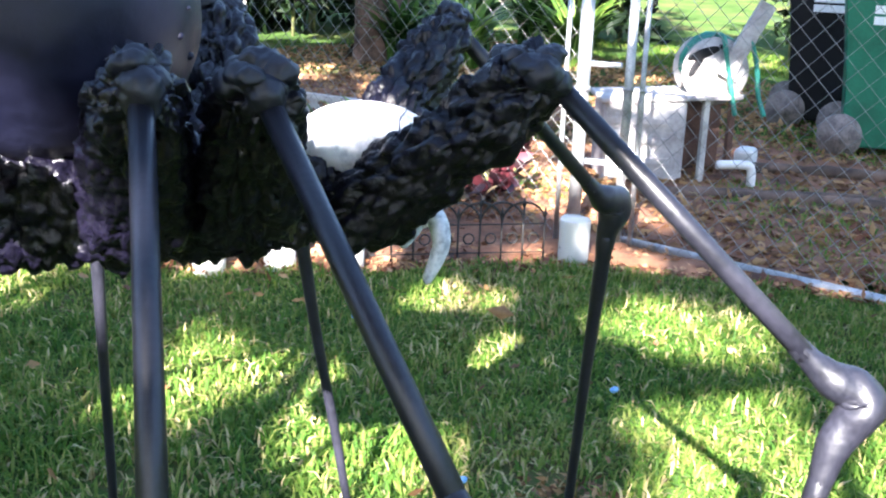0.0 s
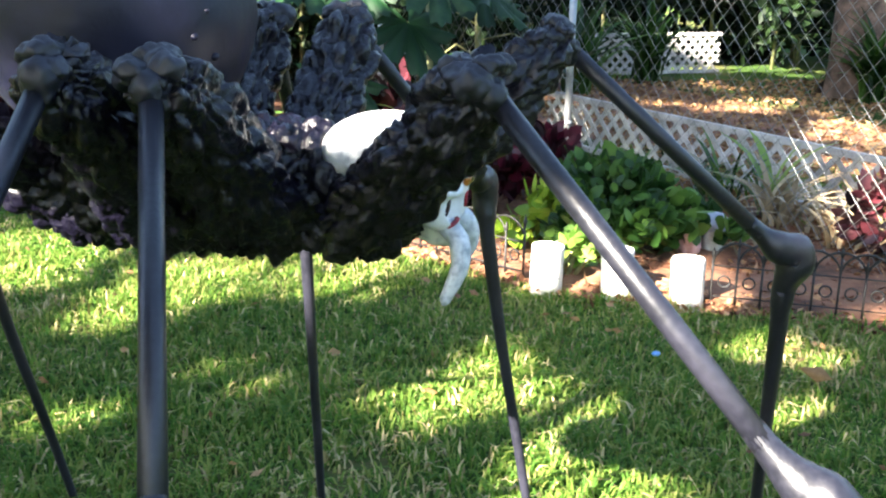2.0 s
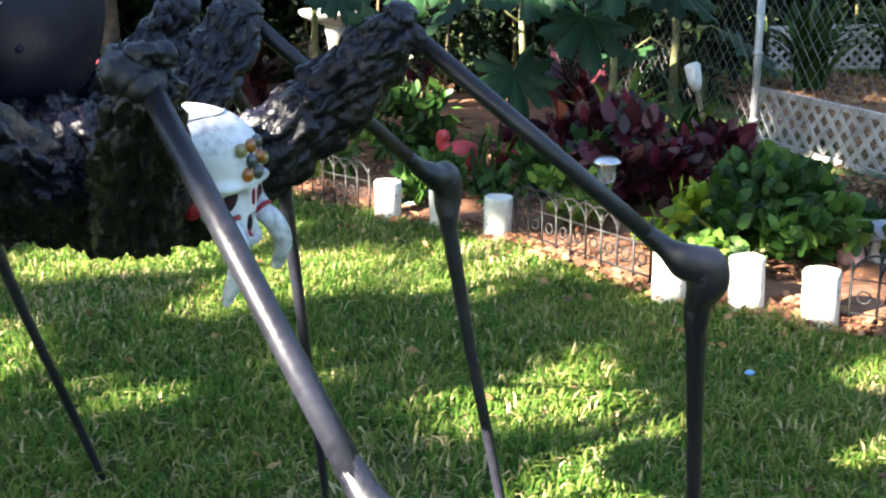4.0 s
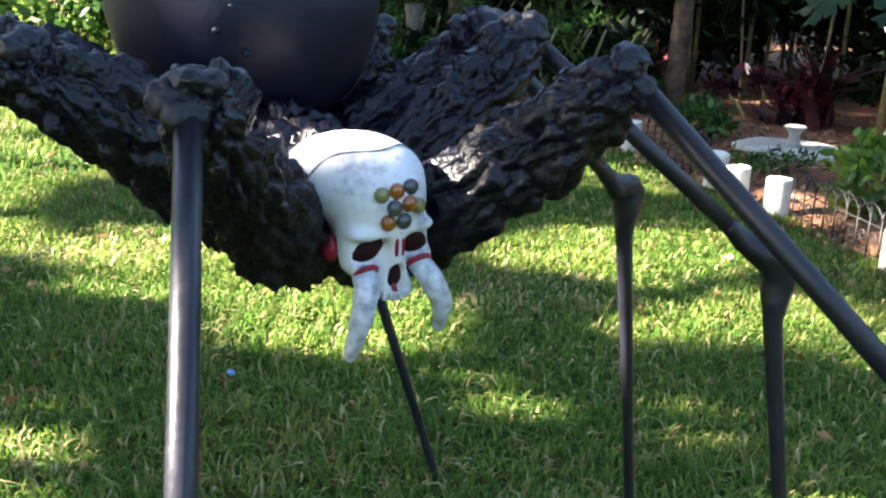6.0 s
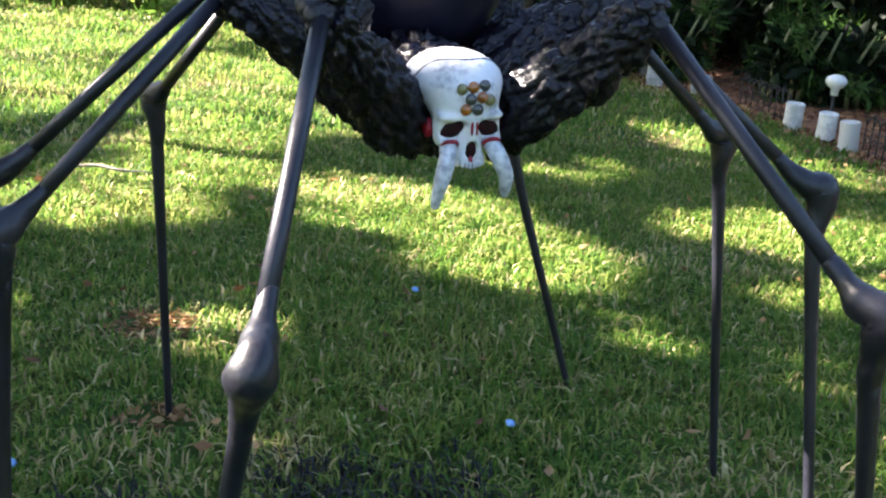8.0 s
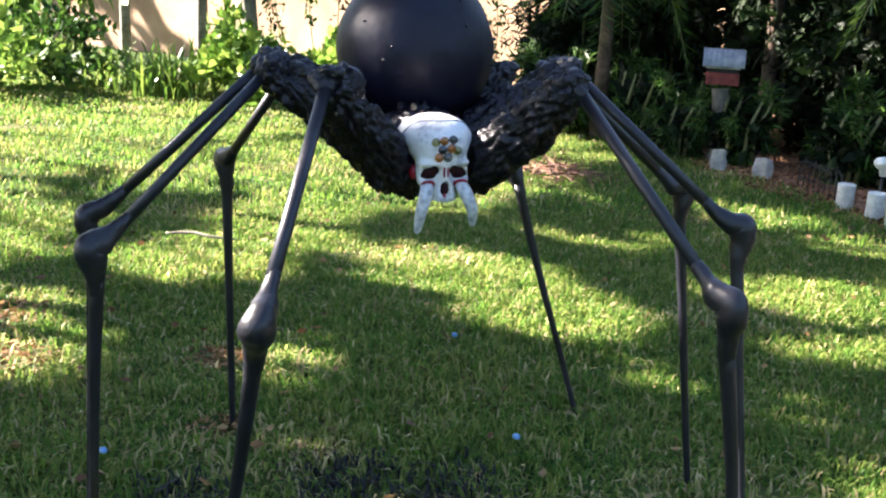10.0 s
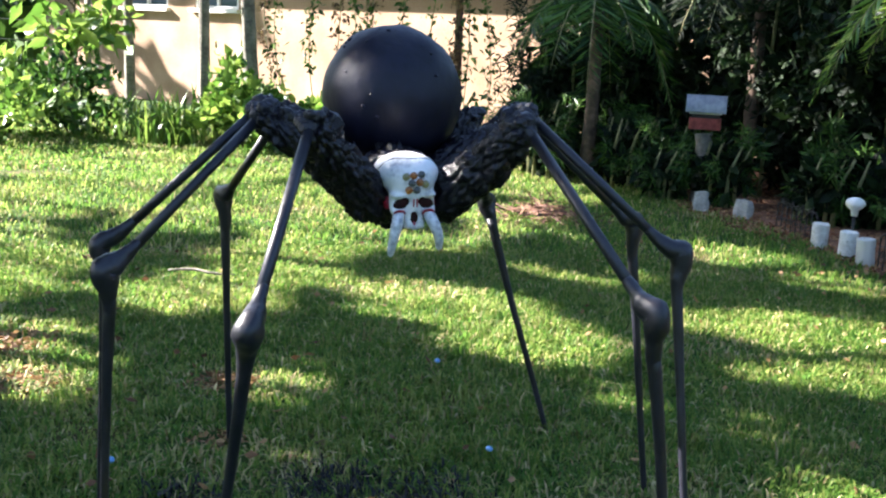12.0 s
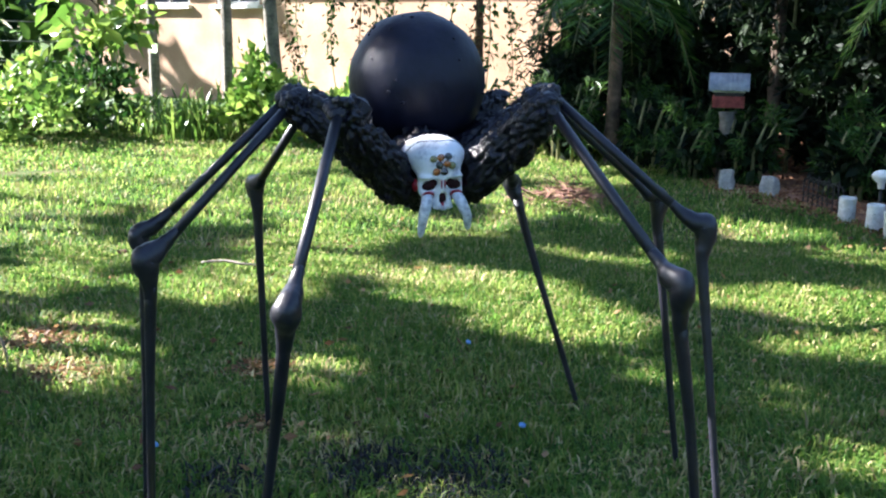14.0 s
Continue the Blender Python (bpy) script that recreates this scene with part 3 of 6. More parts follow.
def skin_at(x, z, lift=0.0):
    """The skull's front at a lateral offset and height."""
    d = np.array([[x, 0.055, z - 0.915]])
    for _ in range(12):
        p = skull_skin(d, lift)[0]
        d = d + np.array([[x - p[0], 0, z - p[2]]]) * 0.8
    return Vector(p)


for s in (-1, 1):
    bm = bmesh.new()
    bmesh.ops.create_uvsphere(bm, u_segments=20, v_segments=12, radius=1, matrix=Matrix.Translation((s * 0.0258, -0.0175, 0.8975)) @ Matrix.Rotation(s * 0.32, 4, "Y") @ Matrix.Diagonal((0.0230, 0.006, 0.0140, 1)))
    part("eye_socket", bm, M_SOCKET, skull, "dark red sunken eye socket")
# near-black plug that paints the shade inside the nose hole
bm = bmesh.new()
bmesh.ops.create_uvsphere(bm, u_segments=16, v_segments=10, radius=1, matrix=Matrix.Translation((0, -0.0125, 0.8655)) @ Matrix.Diagonal((0.0125, 0.006, 0.0160, 1)))
part("nose_hole", bm, M_SOCKET, skull, "dark nose opening")
for x, z0, z1, w in ((-0.0035, 0.909, 0.889, 0.0022), (0.0035, 0.909, 0.889, 0.0022), (0.0, 0.861, 0.849, 0.0035)):
    bm = bmesh.new()
    tube(bm, [skin_at(x, z0 + (z1 - z0) * k / 5, -0.0004) for k in range(6)], [w * 0.6, w, w, w, w, w * 0.6], 8)
    part("red_stripe", bm, M_RED, skull, "dark red painted stripe")
bm = bmesh.new()
arc = []
for k in range(33):
    a = math.pi * (k / 32)
    x, zz = math.cos(a), math.sin(a)
    arc.append(np.array([x * 0.9, 0.10 - 0.55 * abs(x) ** 2 + 0.14 * math.sin(9 * a) * 0.3, zz * 0.62 - 0.05]))
arc = [Vector(p) for p in skull_skin(np.array(arc), 0.0002)]
tube(bm, arc, [0.0013 + 0.0006 * math.sin(k * 2.1) for k in range(33)], 6)
part("suture", bm, M_SUTURE, skull, "grey painted seam across the cranium")
bm = bmesh.new()
for k in range(8):
    x = (k - 3.5) * 0.0058
    box(bm, (0.0052, 0.006, 0.0105), skin_at(x, 0.8440 + 0.10 * abs(x), -0.0005), Matrix.Rotation(-x * 9, 3, "Y"), bevel=0.0018)
part("teeth", bm, M_SKULL, skull, "row of small white teeth")
for s in (-1, 1):
    bm = bmesh.new()
    blob(bm, (s * 0.052, -0.052, 0.893), 0.012, 2, (0.7, 1.2, 1.3))
    part("temple_paint", bm, M_RED, skull, "dark red painted temple")


def bead_material(name, c):
    m = bpy.data.materials.new(name)
    m.use_nodes = True
    b = m.node_tree.nodes["Principled BSDF"]
    n, l = m.node_tree.nodes, m.node_tree.links
    tx = n.new("ShaderNodeTexNoise")
    tx.inputs["Scale"].default_value = 120
    rp = n.new("ShaderNodeValToRGB")
    rp.color_ramp.elements[0].color = (c[0] * 0.12, c[1] * 0.12, c[2] * 0.12, 1)
    rp.color_ramp.elements[1].color = (min(1, c[0] * 1.3), min(1, c[1] * 1.3), min(1, c[2] * 1.3), 1)
    l.new(tx.outputs[0], rp.inputs[0])
    l.new(rp.outputs[0], b.inputs["Base Color"])
    b.inputs["Roughness"].default_value = 0.05
    b.inputs["Transmission Weight"].default_value = 0.55
    b.inputs["IOR"].default_value = 1.5
    b.inputs["Coat Weight"].default_value = 1.0
    b.inputs["Coat Roughness"].default_value = 0.02
    return m


B_OR, B_DK, B_YL = bead_material("orange_glass", (0.75, 0.22, 0.02)), bead_material("dark_glass", (0.10, 0.11, 0.12)), bead_material("yellow_glass", (0.50, 0.45, 0.16))
for x, z, m, lab in ((-0.0200, 0.957, B_YL, "pale yellow glass bead"), (-0.0035, 0.9595, B_OR, "orange glass bead"), (0.0145, 0.961, B_DK, "dark iridescent glass bead"), (-0.0085, 0.943, B_DK, "dark iridescent glass bead"),
                     (0.0095, 0.945, B_OR, "orange glass bead"), (0.0225, 0.940, B_YL, "pale yellow glass bead"), (-0.0150, 0.9275, B_OR, "orange glass bead"), (0.0025, 0.9275, B_DK, "dark iridescent glass bead")):
    bm = bmesh.new()
    bmesh.ops.create_uvsphere(bm, u_segments=20, v_segments=12, radius=1, matrix=Matrix.Translation(skin_at(x, z, 0.001)) @ Matrix.Diagonal((0.0089, 0.0066, 0.0089, 1)))
    part("bead", bm, m, skull, lab)
for s, tip in ((-1, (-0.055, -0.016, 0.777)), (1, (0.062, -0.014, 0.790))):
    bm = bmesh.new()
    b0 = Vector((s * 0.033, -0.016, 0.874))
    pp, rr = smooth_path([b0, Vector((s * 0.040, 0.001, 0.856)), Vector(((s * 0.046) * 0.6 + tip[0] * 0.4, 0.004, 0.825)), Vector(tip).lerp(Vector((s * 0.05, -0.004, 0.80)), 0.3), Vector(tip)], [0.0125, 0.0132, 0.0115, 0.0070, 0.0018], 8)
    tube(bm, pp, rr, 18)
    for q in bm.verts:
        q.co += Vector((1, 1, 0)) * 0.0007 * noise.noise(q.co * 140)
    part("tusk", bm, M_TUSK, skull, "curved silvery white tusk")
    bm = bmesh.new()
    ring = [b0 + Vector((math.cos(a) * 0.0115, math.sin(a) * 0.0115 * 0.7 + 0.006, math.sin(a) * 0.0115 * 0.6)) for a in (2 * math.pi * k / 16 for k in range(17))]
    tube(bm, ring, 0.0031, 8, False)
    part("gum", bm, M_RED, skull, "red painted ring at the tusk's root")


# ---- white cylinders and edging along the bed ----
def edging_cylinder(at, turn, tilt):
    e = thing("edging_cylinder", at, "short white-painted cylinder standing on the lawn's edge", "edging post", "white cylinders along the bed")
    bm = bmesh.new()
    h = 0.178
    lathe(bm, [(0.054, 0), (0.0575, 0.004), (0.058, 0.05), (0.0575, 0.12), (0.0585, h - 0.012), (0.058, h - 0.004), (0.055, h), (0.050, h + 0.001), (0.047, h - 0.004), (0.02, h - 0.006)], 30)
    for q in bm.verts:
        q.co += Vector((q.co.x, q.co.y, 0)) * 0.03 * noise.noise(q.co * 22 + Vector(at)) + Vector((0, 0, 0.004 * noise.noise(q.co * 30 + Vector(at)))) * (q.co.z > 0.1)
    part("body", bm, M_WHITE, e)
    for k in range(2):
        a = 2.2 * k
        bm = bmesh.new()
        blob(bm, (0.058 * math.cos(a), 0.058 * math.sin(a), 0.12 - 0.05 * k), 0.004, 1)
        part("drain_hole", bm, M_IRON, e, "small dark hole")
    e.rotation_euler = (tilt[0], tilt[1], turn)
    return e


CYL = [(-2.55, 6.47), (-2.25, 6.35), (-2.01, 6.2), (-1.31, 5.70), (-1.10, 5.44), (-0.87, 5.33), (-0.21, 4.74), (0.04, 4.57), (0.265, 4.45), (0.845, 3.665), (1.085, 3.58), (1.285, 3.435), (2.04, 3.04)]
for i, (x, y) in enumerate(CYL):
    edging_cylinder((x, y, -0.006), i * 1.3 + 3.9, (random.uniform(-0.04, 0.04), random.uniform(-0.05, 0.05)))


def wire_edging(a, b, n):
    """Low black wire edging between two places: pointed posts, wide overlapping hoops, rails and rings."""
    a, b = Vector((*a, 0)), Vector((*b, 0))
    e = thing("garden_edging", a, "low black wrought-wire border fence with hoops, pushed into the mulch", "garden fence", "wire border sections")
    L = (b - a).length / n
    d = (b - a).normalized()

    def at(s, z):
        return d * s + Vector((0, 0, z))
    for k in range(n + 1):
        h = 0.215 if k % 2 else 0.175
        bm = bmesh.new()
        tube(bm, [at(k * L, -0.05), at(k * L, h)], 0.0045, 6)
        tube(bm, [at(k * L, h - 0.004), at(k * L, h + 0.008), at(k * L, h + 0.016), at(k * L, h + 0.036)], [0.003, 0.0082, 0.0065, 0.0008], 7)
        part("post", bm, M_IRON, e)
    for k in range(n - 1):
        bm = bmesh.new()
        tube(bm, [at((k + 1) * L + math.cos(math.pi * j / 16) * L, 0.15 + math.sin(math.pi * j / 16) * L * 0.95) for j in range(17)], 0.0042, 6)
        part("hoop", bm, M_IRON, e)
    for k in range(n):
        bm = bmesh.new()
        tube(bm, [at((k + 0.5) * L + math.cos(2 * math.pi * j / 12) * L * 0.24, 0.09 + math.sin(2 * math.pi * j / 12) * L * 0.24) for j in range(13)], 0.0035, 5)
        part("ring", bm, M_IRON, e)
    for z in (0.035, 0.145):
        bm = bmesh.new()
        tube(bm, [at(0, z), at(n * L, z)], 0.003, 6)
        part("rail", bm, M_IRON, e)
    return e


wire_edging((1.37, 3.43), (1.96, 3.12), 8)
wire_edging((0.34, 4.42), (0.80, 3.80), 9)
wire_edging((-0.78, 5.28), (-0.30, 4.85), 8)
wire_edging((-1.92, 6.2), (-1.40, 5.82), 8)
wire_edging((-3.2, 6.85), (-2.66, 6.58), 8)


# ---- chain-link fence ----
def chain_link(name, a, b, h, mesh, label, posts):
    """A length of chain-link fence: woven wires, rail and posts."""
    a, b = Vector((*a, 0)), Vector((*b, 0))
    e = thing(name, a, label, "fence", kind="structure")
    run = b - a
    L = run.length
    d = run.normalized()
    nrm = Vector((-d.y, d.x, 0))
    vs, fs = [], []
    r = 0.0014

    def wire(s0, z0, s1, z1, off):
        p0, p1 = d * s0 + Vector((0, 0, z0)) + nrm * off, d * s1 + Vector((0, 0, z1)) + nrm * off
        t = (p1 - p0).normalized()
        u = t.cross(nrm).normalized() * r
        w = nrm * r
        o = len(vs)
        for p in (p0, p1):
            vs.extend([p + u, p - u * 0.5 + w, p - u * 0.5 - w])
        for k in range(3):
            fs.append((o + k, o + (k + 1) % 3, o + 3 + (k + 1) % 3, o + 3 + k))
    z0, z1 = 0.04, h
    for k in range(int((L + h) / mesh) + 1):
        for sg in (1, -1):
            s = k * mesh - (h if sg > 0 else 0)
            e0, e1 = s, s + sg * (z1 - z0)
            za, zb = z0, z1
            if sg > 0:
                if e0 < 0:
                    za, e0 = z0 - e0, 0
                if e1 > L:
                    zb, e1 = z1 - (e1 - L), L
            else:
                if e1 < 0:
                    zb, e1 = z1 + e1, 0
                if e0 > L:
                    za, e0 = z0 + (e0 - L), L
            if zb - za > 0.02:
                wire(e0, za, e1, zb, 0.002 * sg)
    tagged(soup("wire_mesh", np.array([tuple(p) for p in vs]), np.array(fs), M_WIRE, e), kind="stuff")
    for s, rad in posts:
        bm = bmesh.new()
        tube(bm, [d * s + nrm * 0.03 + Vector((0, 0, -0.1)), d * s + nrm * 0.03 + Vector((0, 0, h + 0.04))], rad, 14)
        blob(bm, d * s + nrm * 0.03 + Vector((0, 0, h + 0.04)), rad * 1.1, 2, (1, 1, 0.6))
        for z in (0.3, 0.62, h * 0.8):
            tube(bm, [d * s + nrm * 0.03 + Vector((0, 0, z)), d * s + nrm * 0.03 + Vector((0, 0, z + 0.018))], rad * 1.22, 14)
        part("fence_post", bm, M_GALV, e, "galvanised steel tube")
    bm = bmesh.new()
    tube(bm, [Vector((0, 0, h)) + nrm * 0.03, d * L + Vector((0, 0, h)) + nrm * 0.03], 0.017, 10)
    part("top_rail", bm, M_GALV, e)
    return e


chain_link("chain_link_fence", (2.225, 3.21), (0.55, 8.7), 1.25, 0.085, "galvanised chain-link fence behind the flower bed", ((0.0, 0.026), (0.075, 0.010), (2.38, 0.019), (4.6, 0.019)))
chain_link("chain_link_fence", (2.31, 3.09), (3.2, -0.6), 1.25, 0.085, "galvanised chain-link fence by the gate opening", ((0.0, 0.018), (0.06, 0.010), (2.4, 0.019)))
for z in (0.34, 0.72, 1.06):
    bm = bmesh.new()
    box(bm, (0.13, 0.035, 0.018), (0, 0, 0), None, 0.003)
    clamp = tagged(part("gate_clamp", bm, M_GALV), "galvanised clamp between fence post and gate", "clamp", "gate clamps")
    clamp.location = (2.275, 3.165, z)
    clamp.rotation_euler = (0, 0, -0.95)
bm = bmesh.new()
tube(bm, [(2.36, 3.13, 0.02), (2.6, 2.05, 0.02), (2.8, 1.1, 0.02)], 0.021, 12)
tagged(part("fallen_pipe", bm, M_GALV), "weathered grey steel pipe lying on the ground along the fence", "pipe")


# ---- white lattice ----
def lattice(a, b, h, pitch, label):
    a, b = Vector((*a, 0)), Vector((*b, 0))
    e = thing("lattice_panel", a, label, "lattice", "white lattice panels")
    run = b - a
    L = run.length
    d = run.normalized()
    ang = math.atan2(d.y, d.x)
    n = Vector((-d.y, d.x, 0))
    turn = Matrix.Rotation(ang, 3, "Z")
    for k in range(int((L + h) / pitch)):
        for sg in (1, -1):
            s0 = k * pitch - (h if sg > 0 else 0)
            e0, e1, za, zb = s0, s0 + sg * h, 0.0, h
            if sg > 0:
                if e0 < 0:
                    za, e0 = -e0, 0
                if e1 > L:
                    zb, e1 = h - (e1 - L), L
            else:
                if e1 < 0:
                    zb, e1 = h + e1, 0
                if e0 > L:
                    za, e0 = e0 - L, L
            ln = math.hypot(e1 - e0, zb - za)
            if zb - za < 0.02:
                continue
            bm = bmesh.new()
            box(bm, (ln, 0.005, 0.03), d * ((e0 + e1) / 2) + Vector((0, 0, 0.03 + (za + zb) / 2)) + n * 0.003 * sg, turn @ Matrix.Rotation(-sg * math.pi / 4, 3, "Y"))
            part("slat", bm, M_OLDLATTICE, e, smooth=False)
    for z in (0.025, h + 0.04):
        bm = bmesh.new()
        box(bm, (L + 0.03, 0.024, 0.034), d * (L / 2) + Vector((0, 0, z)), turn, 0.003)
        part("rail", bm, M_OLDLATTICE, e, smooth=False)
    return e


lattice((1.75, 6.6), (2.61, 4.28), 0.27, 0.115, "low white plastic lattice panel with a flat top rail")
lattice((2.6, 9.9), (4.6, 10.2), 0.34, 0.105, "white plastic lattice panel standing behind the fence")


# ---- trees ----
def tree(at, h, r, limbs, n, leaf, spread, material, label, bark=None, crown_z=0.65, name="tree"):
    """A tapered trunk with limbs, and a crown of leaves in clumps."""
    e = thing(name, at, label, "tree")
    bm = bmesh.new()
    lean = Vector((random.uniform(-0.06, 0.06), random.uniform(-0.06, 0.06), 0)) * h
    pp, rr = smooth_path([(0, 0, -0.1), (0, 0, 0.12), tuple(lean * 0.3 + Vector((0, 0, h * 0.35))), tuple(lean + Vector((0, 0, h)))], [r * 1.5, r * 1.08, r * 0.85, r * 0.3], 10)
    tube(bm, pp, rr, 22)
    bm.normal_update()
    for q in bm.verts:
        q.co += q.normal * r * 0.12 * noise.noise(Vector((q.co.x * 9 / max(r, 0.05) * 0.2, q.co.y * 9 / max(r, 0.05) * 0.2, q.co.z * 1.2)))
    part("trunk", bm, bark or M_BARK, e)
    ends = []
    bm = bmesh.new()
    for k in range(limbs):
        a = k * 2.4 + random.uniform(-0.3, 0.3)
        z0 = h * random.uniform(crown_z * 0.8, 0.95)
        s = Vector((0, 0, z0)) + lean * (z0 / h)
        t = s + Vector((math.cos(a) * spread[0] * random.uniform(0.5, 1), math.sin(a) * spread[0] * random.uniform(0.5, 1), spread[1] * random.uniform(0.1, 1)))
        m = s.lerp(t, 0.5) + Vector((0, 0, 0.1 * h * random.random()))
        tube(bm, [s, m, t], [r * 0.35, r * 0.22, r * 0.06], 8)
        ends += [t, m.lerp(t, 0.5)]
    part("limbs", bm, bark or M_BARK, e)
    if n:
        E = np.array([tuple(p) for p in ends])
        pick = RNG.integers(0, len(E), n)
        p = E[pick] + RNG.normal(size=(n, 3)) * np.array([spread[0], spread[0], spread[1]]) * 0.22
        L = leaf * RNG.uniform(0.6, 1.2, n)
        v, f = leaf_soup(p, RNG.normal(size=(n, 3)) + np.array([0, 0, -0.3]), L, L * 0.5)
        soup("crown", v, f, material, e)
    return e


tree((5.0, 8.4, 0), 5.0, 0.25, 6, 2500, 0.14, (1.6, 1.2), M_LEAF, "thick rough-barked tree behind the fence", crown_z=0.8)
tree((1.35, 9.6, 0), 5.0, 0.16, 6, 2500, 0.14, (1.5, 1.2), M_LEAFSHADE, "brown-barked tree standing in shade behind the bed", crown_z=0.8)

# unseen trees added on the sunny side to shade the lawn, and the gaps cut in their crowns: where sun flecks lie, and
# how wide
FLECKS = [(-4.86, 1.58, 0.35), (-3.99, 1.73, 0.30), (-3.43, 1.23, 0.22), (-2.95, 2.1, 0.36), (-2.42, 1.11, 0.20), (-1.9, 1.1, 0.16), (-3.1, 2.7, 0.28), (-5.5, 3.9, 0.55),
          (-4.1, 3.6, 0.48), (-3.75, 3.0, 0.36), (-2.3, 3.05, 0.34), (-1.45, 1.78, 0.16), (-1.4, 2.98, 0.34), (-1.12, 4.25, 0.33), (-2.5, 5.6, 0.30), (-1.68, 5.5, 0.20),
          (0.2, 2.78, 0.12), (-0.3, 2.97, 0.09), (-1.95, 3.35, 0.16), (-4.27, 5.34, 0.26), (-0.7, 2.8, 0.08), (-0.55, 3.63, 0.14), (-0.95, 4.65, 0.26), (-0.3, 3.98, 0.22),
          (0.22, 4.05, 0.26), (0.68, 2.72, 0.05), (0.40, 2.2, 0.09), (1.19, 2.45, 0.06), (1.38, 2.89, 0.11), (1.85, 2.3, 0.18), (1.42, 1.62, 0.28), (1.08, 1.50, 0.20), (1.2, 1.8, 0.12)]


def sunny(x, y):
    """Where leaves are left out of the crowns so that the sun reaches the ground."""
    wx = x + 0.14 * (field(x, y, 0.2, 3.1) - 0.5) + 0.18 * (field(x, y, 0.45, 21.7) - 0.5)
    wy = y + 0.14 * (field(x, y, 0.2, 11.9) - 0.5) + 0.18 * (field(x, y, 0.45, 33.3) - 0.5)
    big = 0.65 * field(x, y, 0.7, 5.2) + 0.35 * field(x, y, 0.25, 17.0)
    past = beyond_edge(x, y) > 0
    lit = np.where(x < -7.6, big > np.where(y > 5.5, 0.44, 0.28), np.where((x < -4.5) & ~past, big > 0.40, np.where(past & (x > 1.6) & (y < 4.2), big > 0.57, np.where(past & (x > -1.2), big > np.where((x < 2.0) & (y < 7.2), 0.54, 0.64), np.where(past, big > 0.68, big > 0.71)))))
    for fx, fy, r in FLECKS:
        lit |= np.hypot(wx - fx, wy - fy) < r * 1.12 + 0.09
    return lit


def shade_tree(x, y, h, wide, seed, label):
    """An unseen tall tree, added for its shade, with a broad leafy crown cut open to let the sun through in places."""
    r = np.random.default_rng(seed)
    e = thing("tree", (x, y, 0), label, "tree", "shade trees")
    bm = bmesh.new()
    pp, rr = smooth_path([(0, 0, -0.1), (0.02, 0, 0.3), (0.05, 0.03, h * 0.5), (0, 0, h * 0.95)], [0.14, 0.075, 0.045, 0.012], 8)
    tube(bm, pp, rr, 14)
    part("trunk", bm, M_BARK, e)
    for k in range(9):
        a, q = k * 2.4 + seed, wide * r.uniform(0.45, 0.9)
        t = Vector((math.cos(a) * q, math.sin(a) * q, h * r.uniform(0.92, 1.1)))
        s = Vector((0.03, 0.02, h * r.uniform(0.55, 0.8)))
        bm = bmesh.new()
        tube(bm, [s, s.lerp(t, 0.5) + Vector((0, 0, 0.2)), t], [0.018, 0.013, 0.005], 7)
        part("limb", bm, M_BARK, e)
    n = int(1500 * wide * wide)
    d = r.normal(size=(n, 3))
    d /= np.linalg.norm(d, axis=1)[:, None]
    p = d * (r.random(n) ** 0.45)[:, None] * np.array([wide, wide, 1.1]) + np.array([0, 0, h])
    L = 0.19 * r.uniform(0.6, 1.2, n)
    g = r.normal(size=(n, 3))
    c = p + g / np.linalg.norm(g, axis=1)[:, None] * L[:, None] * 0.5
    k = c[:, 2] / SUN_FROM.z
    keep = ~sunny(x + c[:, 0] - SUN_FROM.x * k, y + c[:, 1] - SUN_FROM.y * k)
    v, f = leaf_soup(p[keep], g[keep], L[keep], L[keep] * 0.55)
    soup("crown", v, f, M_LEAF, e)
    return e


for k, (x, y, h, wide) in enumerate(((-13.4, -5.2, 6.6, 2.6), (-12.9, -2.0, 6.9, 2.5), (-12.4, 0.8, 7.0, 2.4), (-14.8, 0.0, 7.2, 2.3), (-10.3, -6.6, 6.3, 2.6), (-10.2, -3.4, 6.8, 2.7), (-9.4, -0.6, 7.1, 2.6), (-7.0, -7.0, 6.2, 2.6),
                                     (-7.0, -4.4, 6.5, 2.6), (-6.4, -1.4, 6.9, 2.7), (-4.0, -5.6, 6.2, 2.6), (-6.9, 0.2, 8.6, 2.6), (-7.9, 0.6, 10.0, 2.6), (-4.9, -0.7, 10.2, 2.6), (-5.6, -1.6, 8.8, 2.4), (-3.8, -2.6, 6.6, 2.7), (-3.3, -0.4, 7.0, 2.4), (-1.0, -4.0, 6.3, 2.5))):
    shade_tree(x, y, h, wide, 11 + k, "unseen tall leafy tree added to shade the lawn")


# ---- planting in the bed ----
bush("bush", (1.33, 4.22, 0.0), (0.27, 0.24, 0.17), 900, 0.075, M_LEAF, "rounded mid-green leafy bush behind the cylinders", wide=0.75)
bush("bush", (1.18, 4.02, 0.0), (0.20, 0.20, 0.15), 600, 0.07, M_LEAF, "mid-green broad-leaved bush in the mulch", wide=0.75)
bush("lime_plant", (0.97, 4.34, 0.0), (0.18, 0.16, 0.12), 260, 0.085, M_LIME, "bright lime-green leafy plant", "plant", wide=0.6)
bush("lime_plant", (0.95, 3.80, 0.0), (0.12, 0.12, 0.07), 160, 0.06, M_LIGHTLEAF, "small light green plant beside a cylinder", "plant", wide=0.6)
bush("red_plant", (0.90, 4.80, 0.0), (0.24, 0.22, 0.20), 420, 0.11, M_REDLEAF, "crimson-leaved coleus plant in the bed", "plant", wide=0.55)
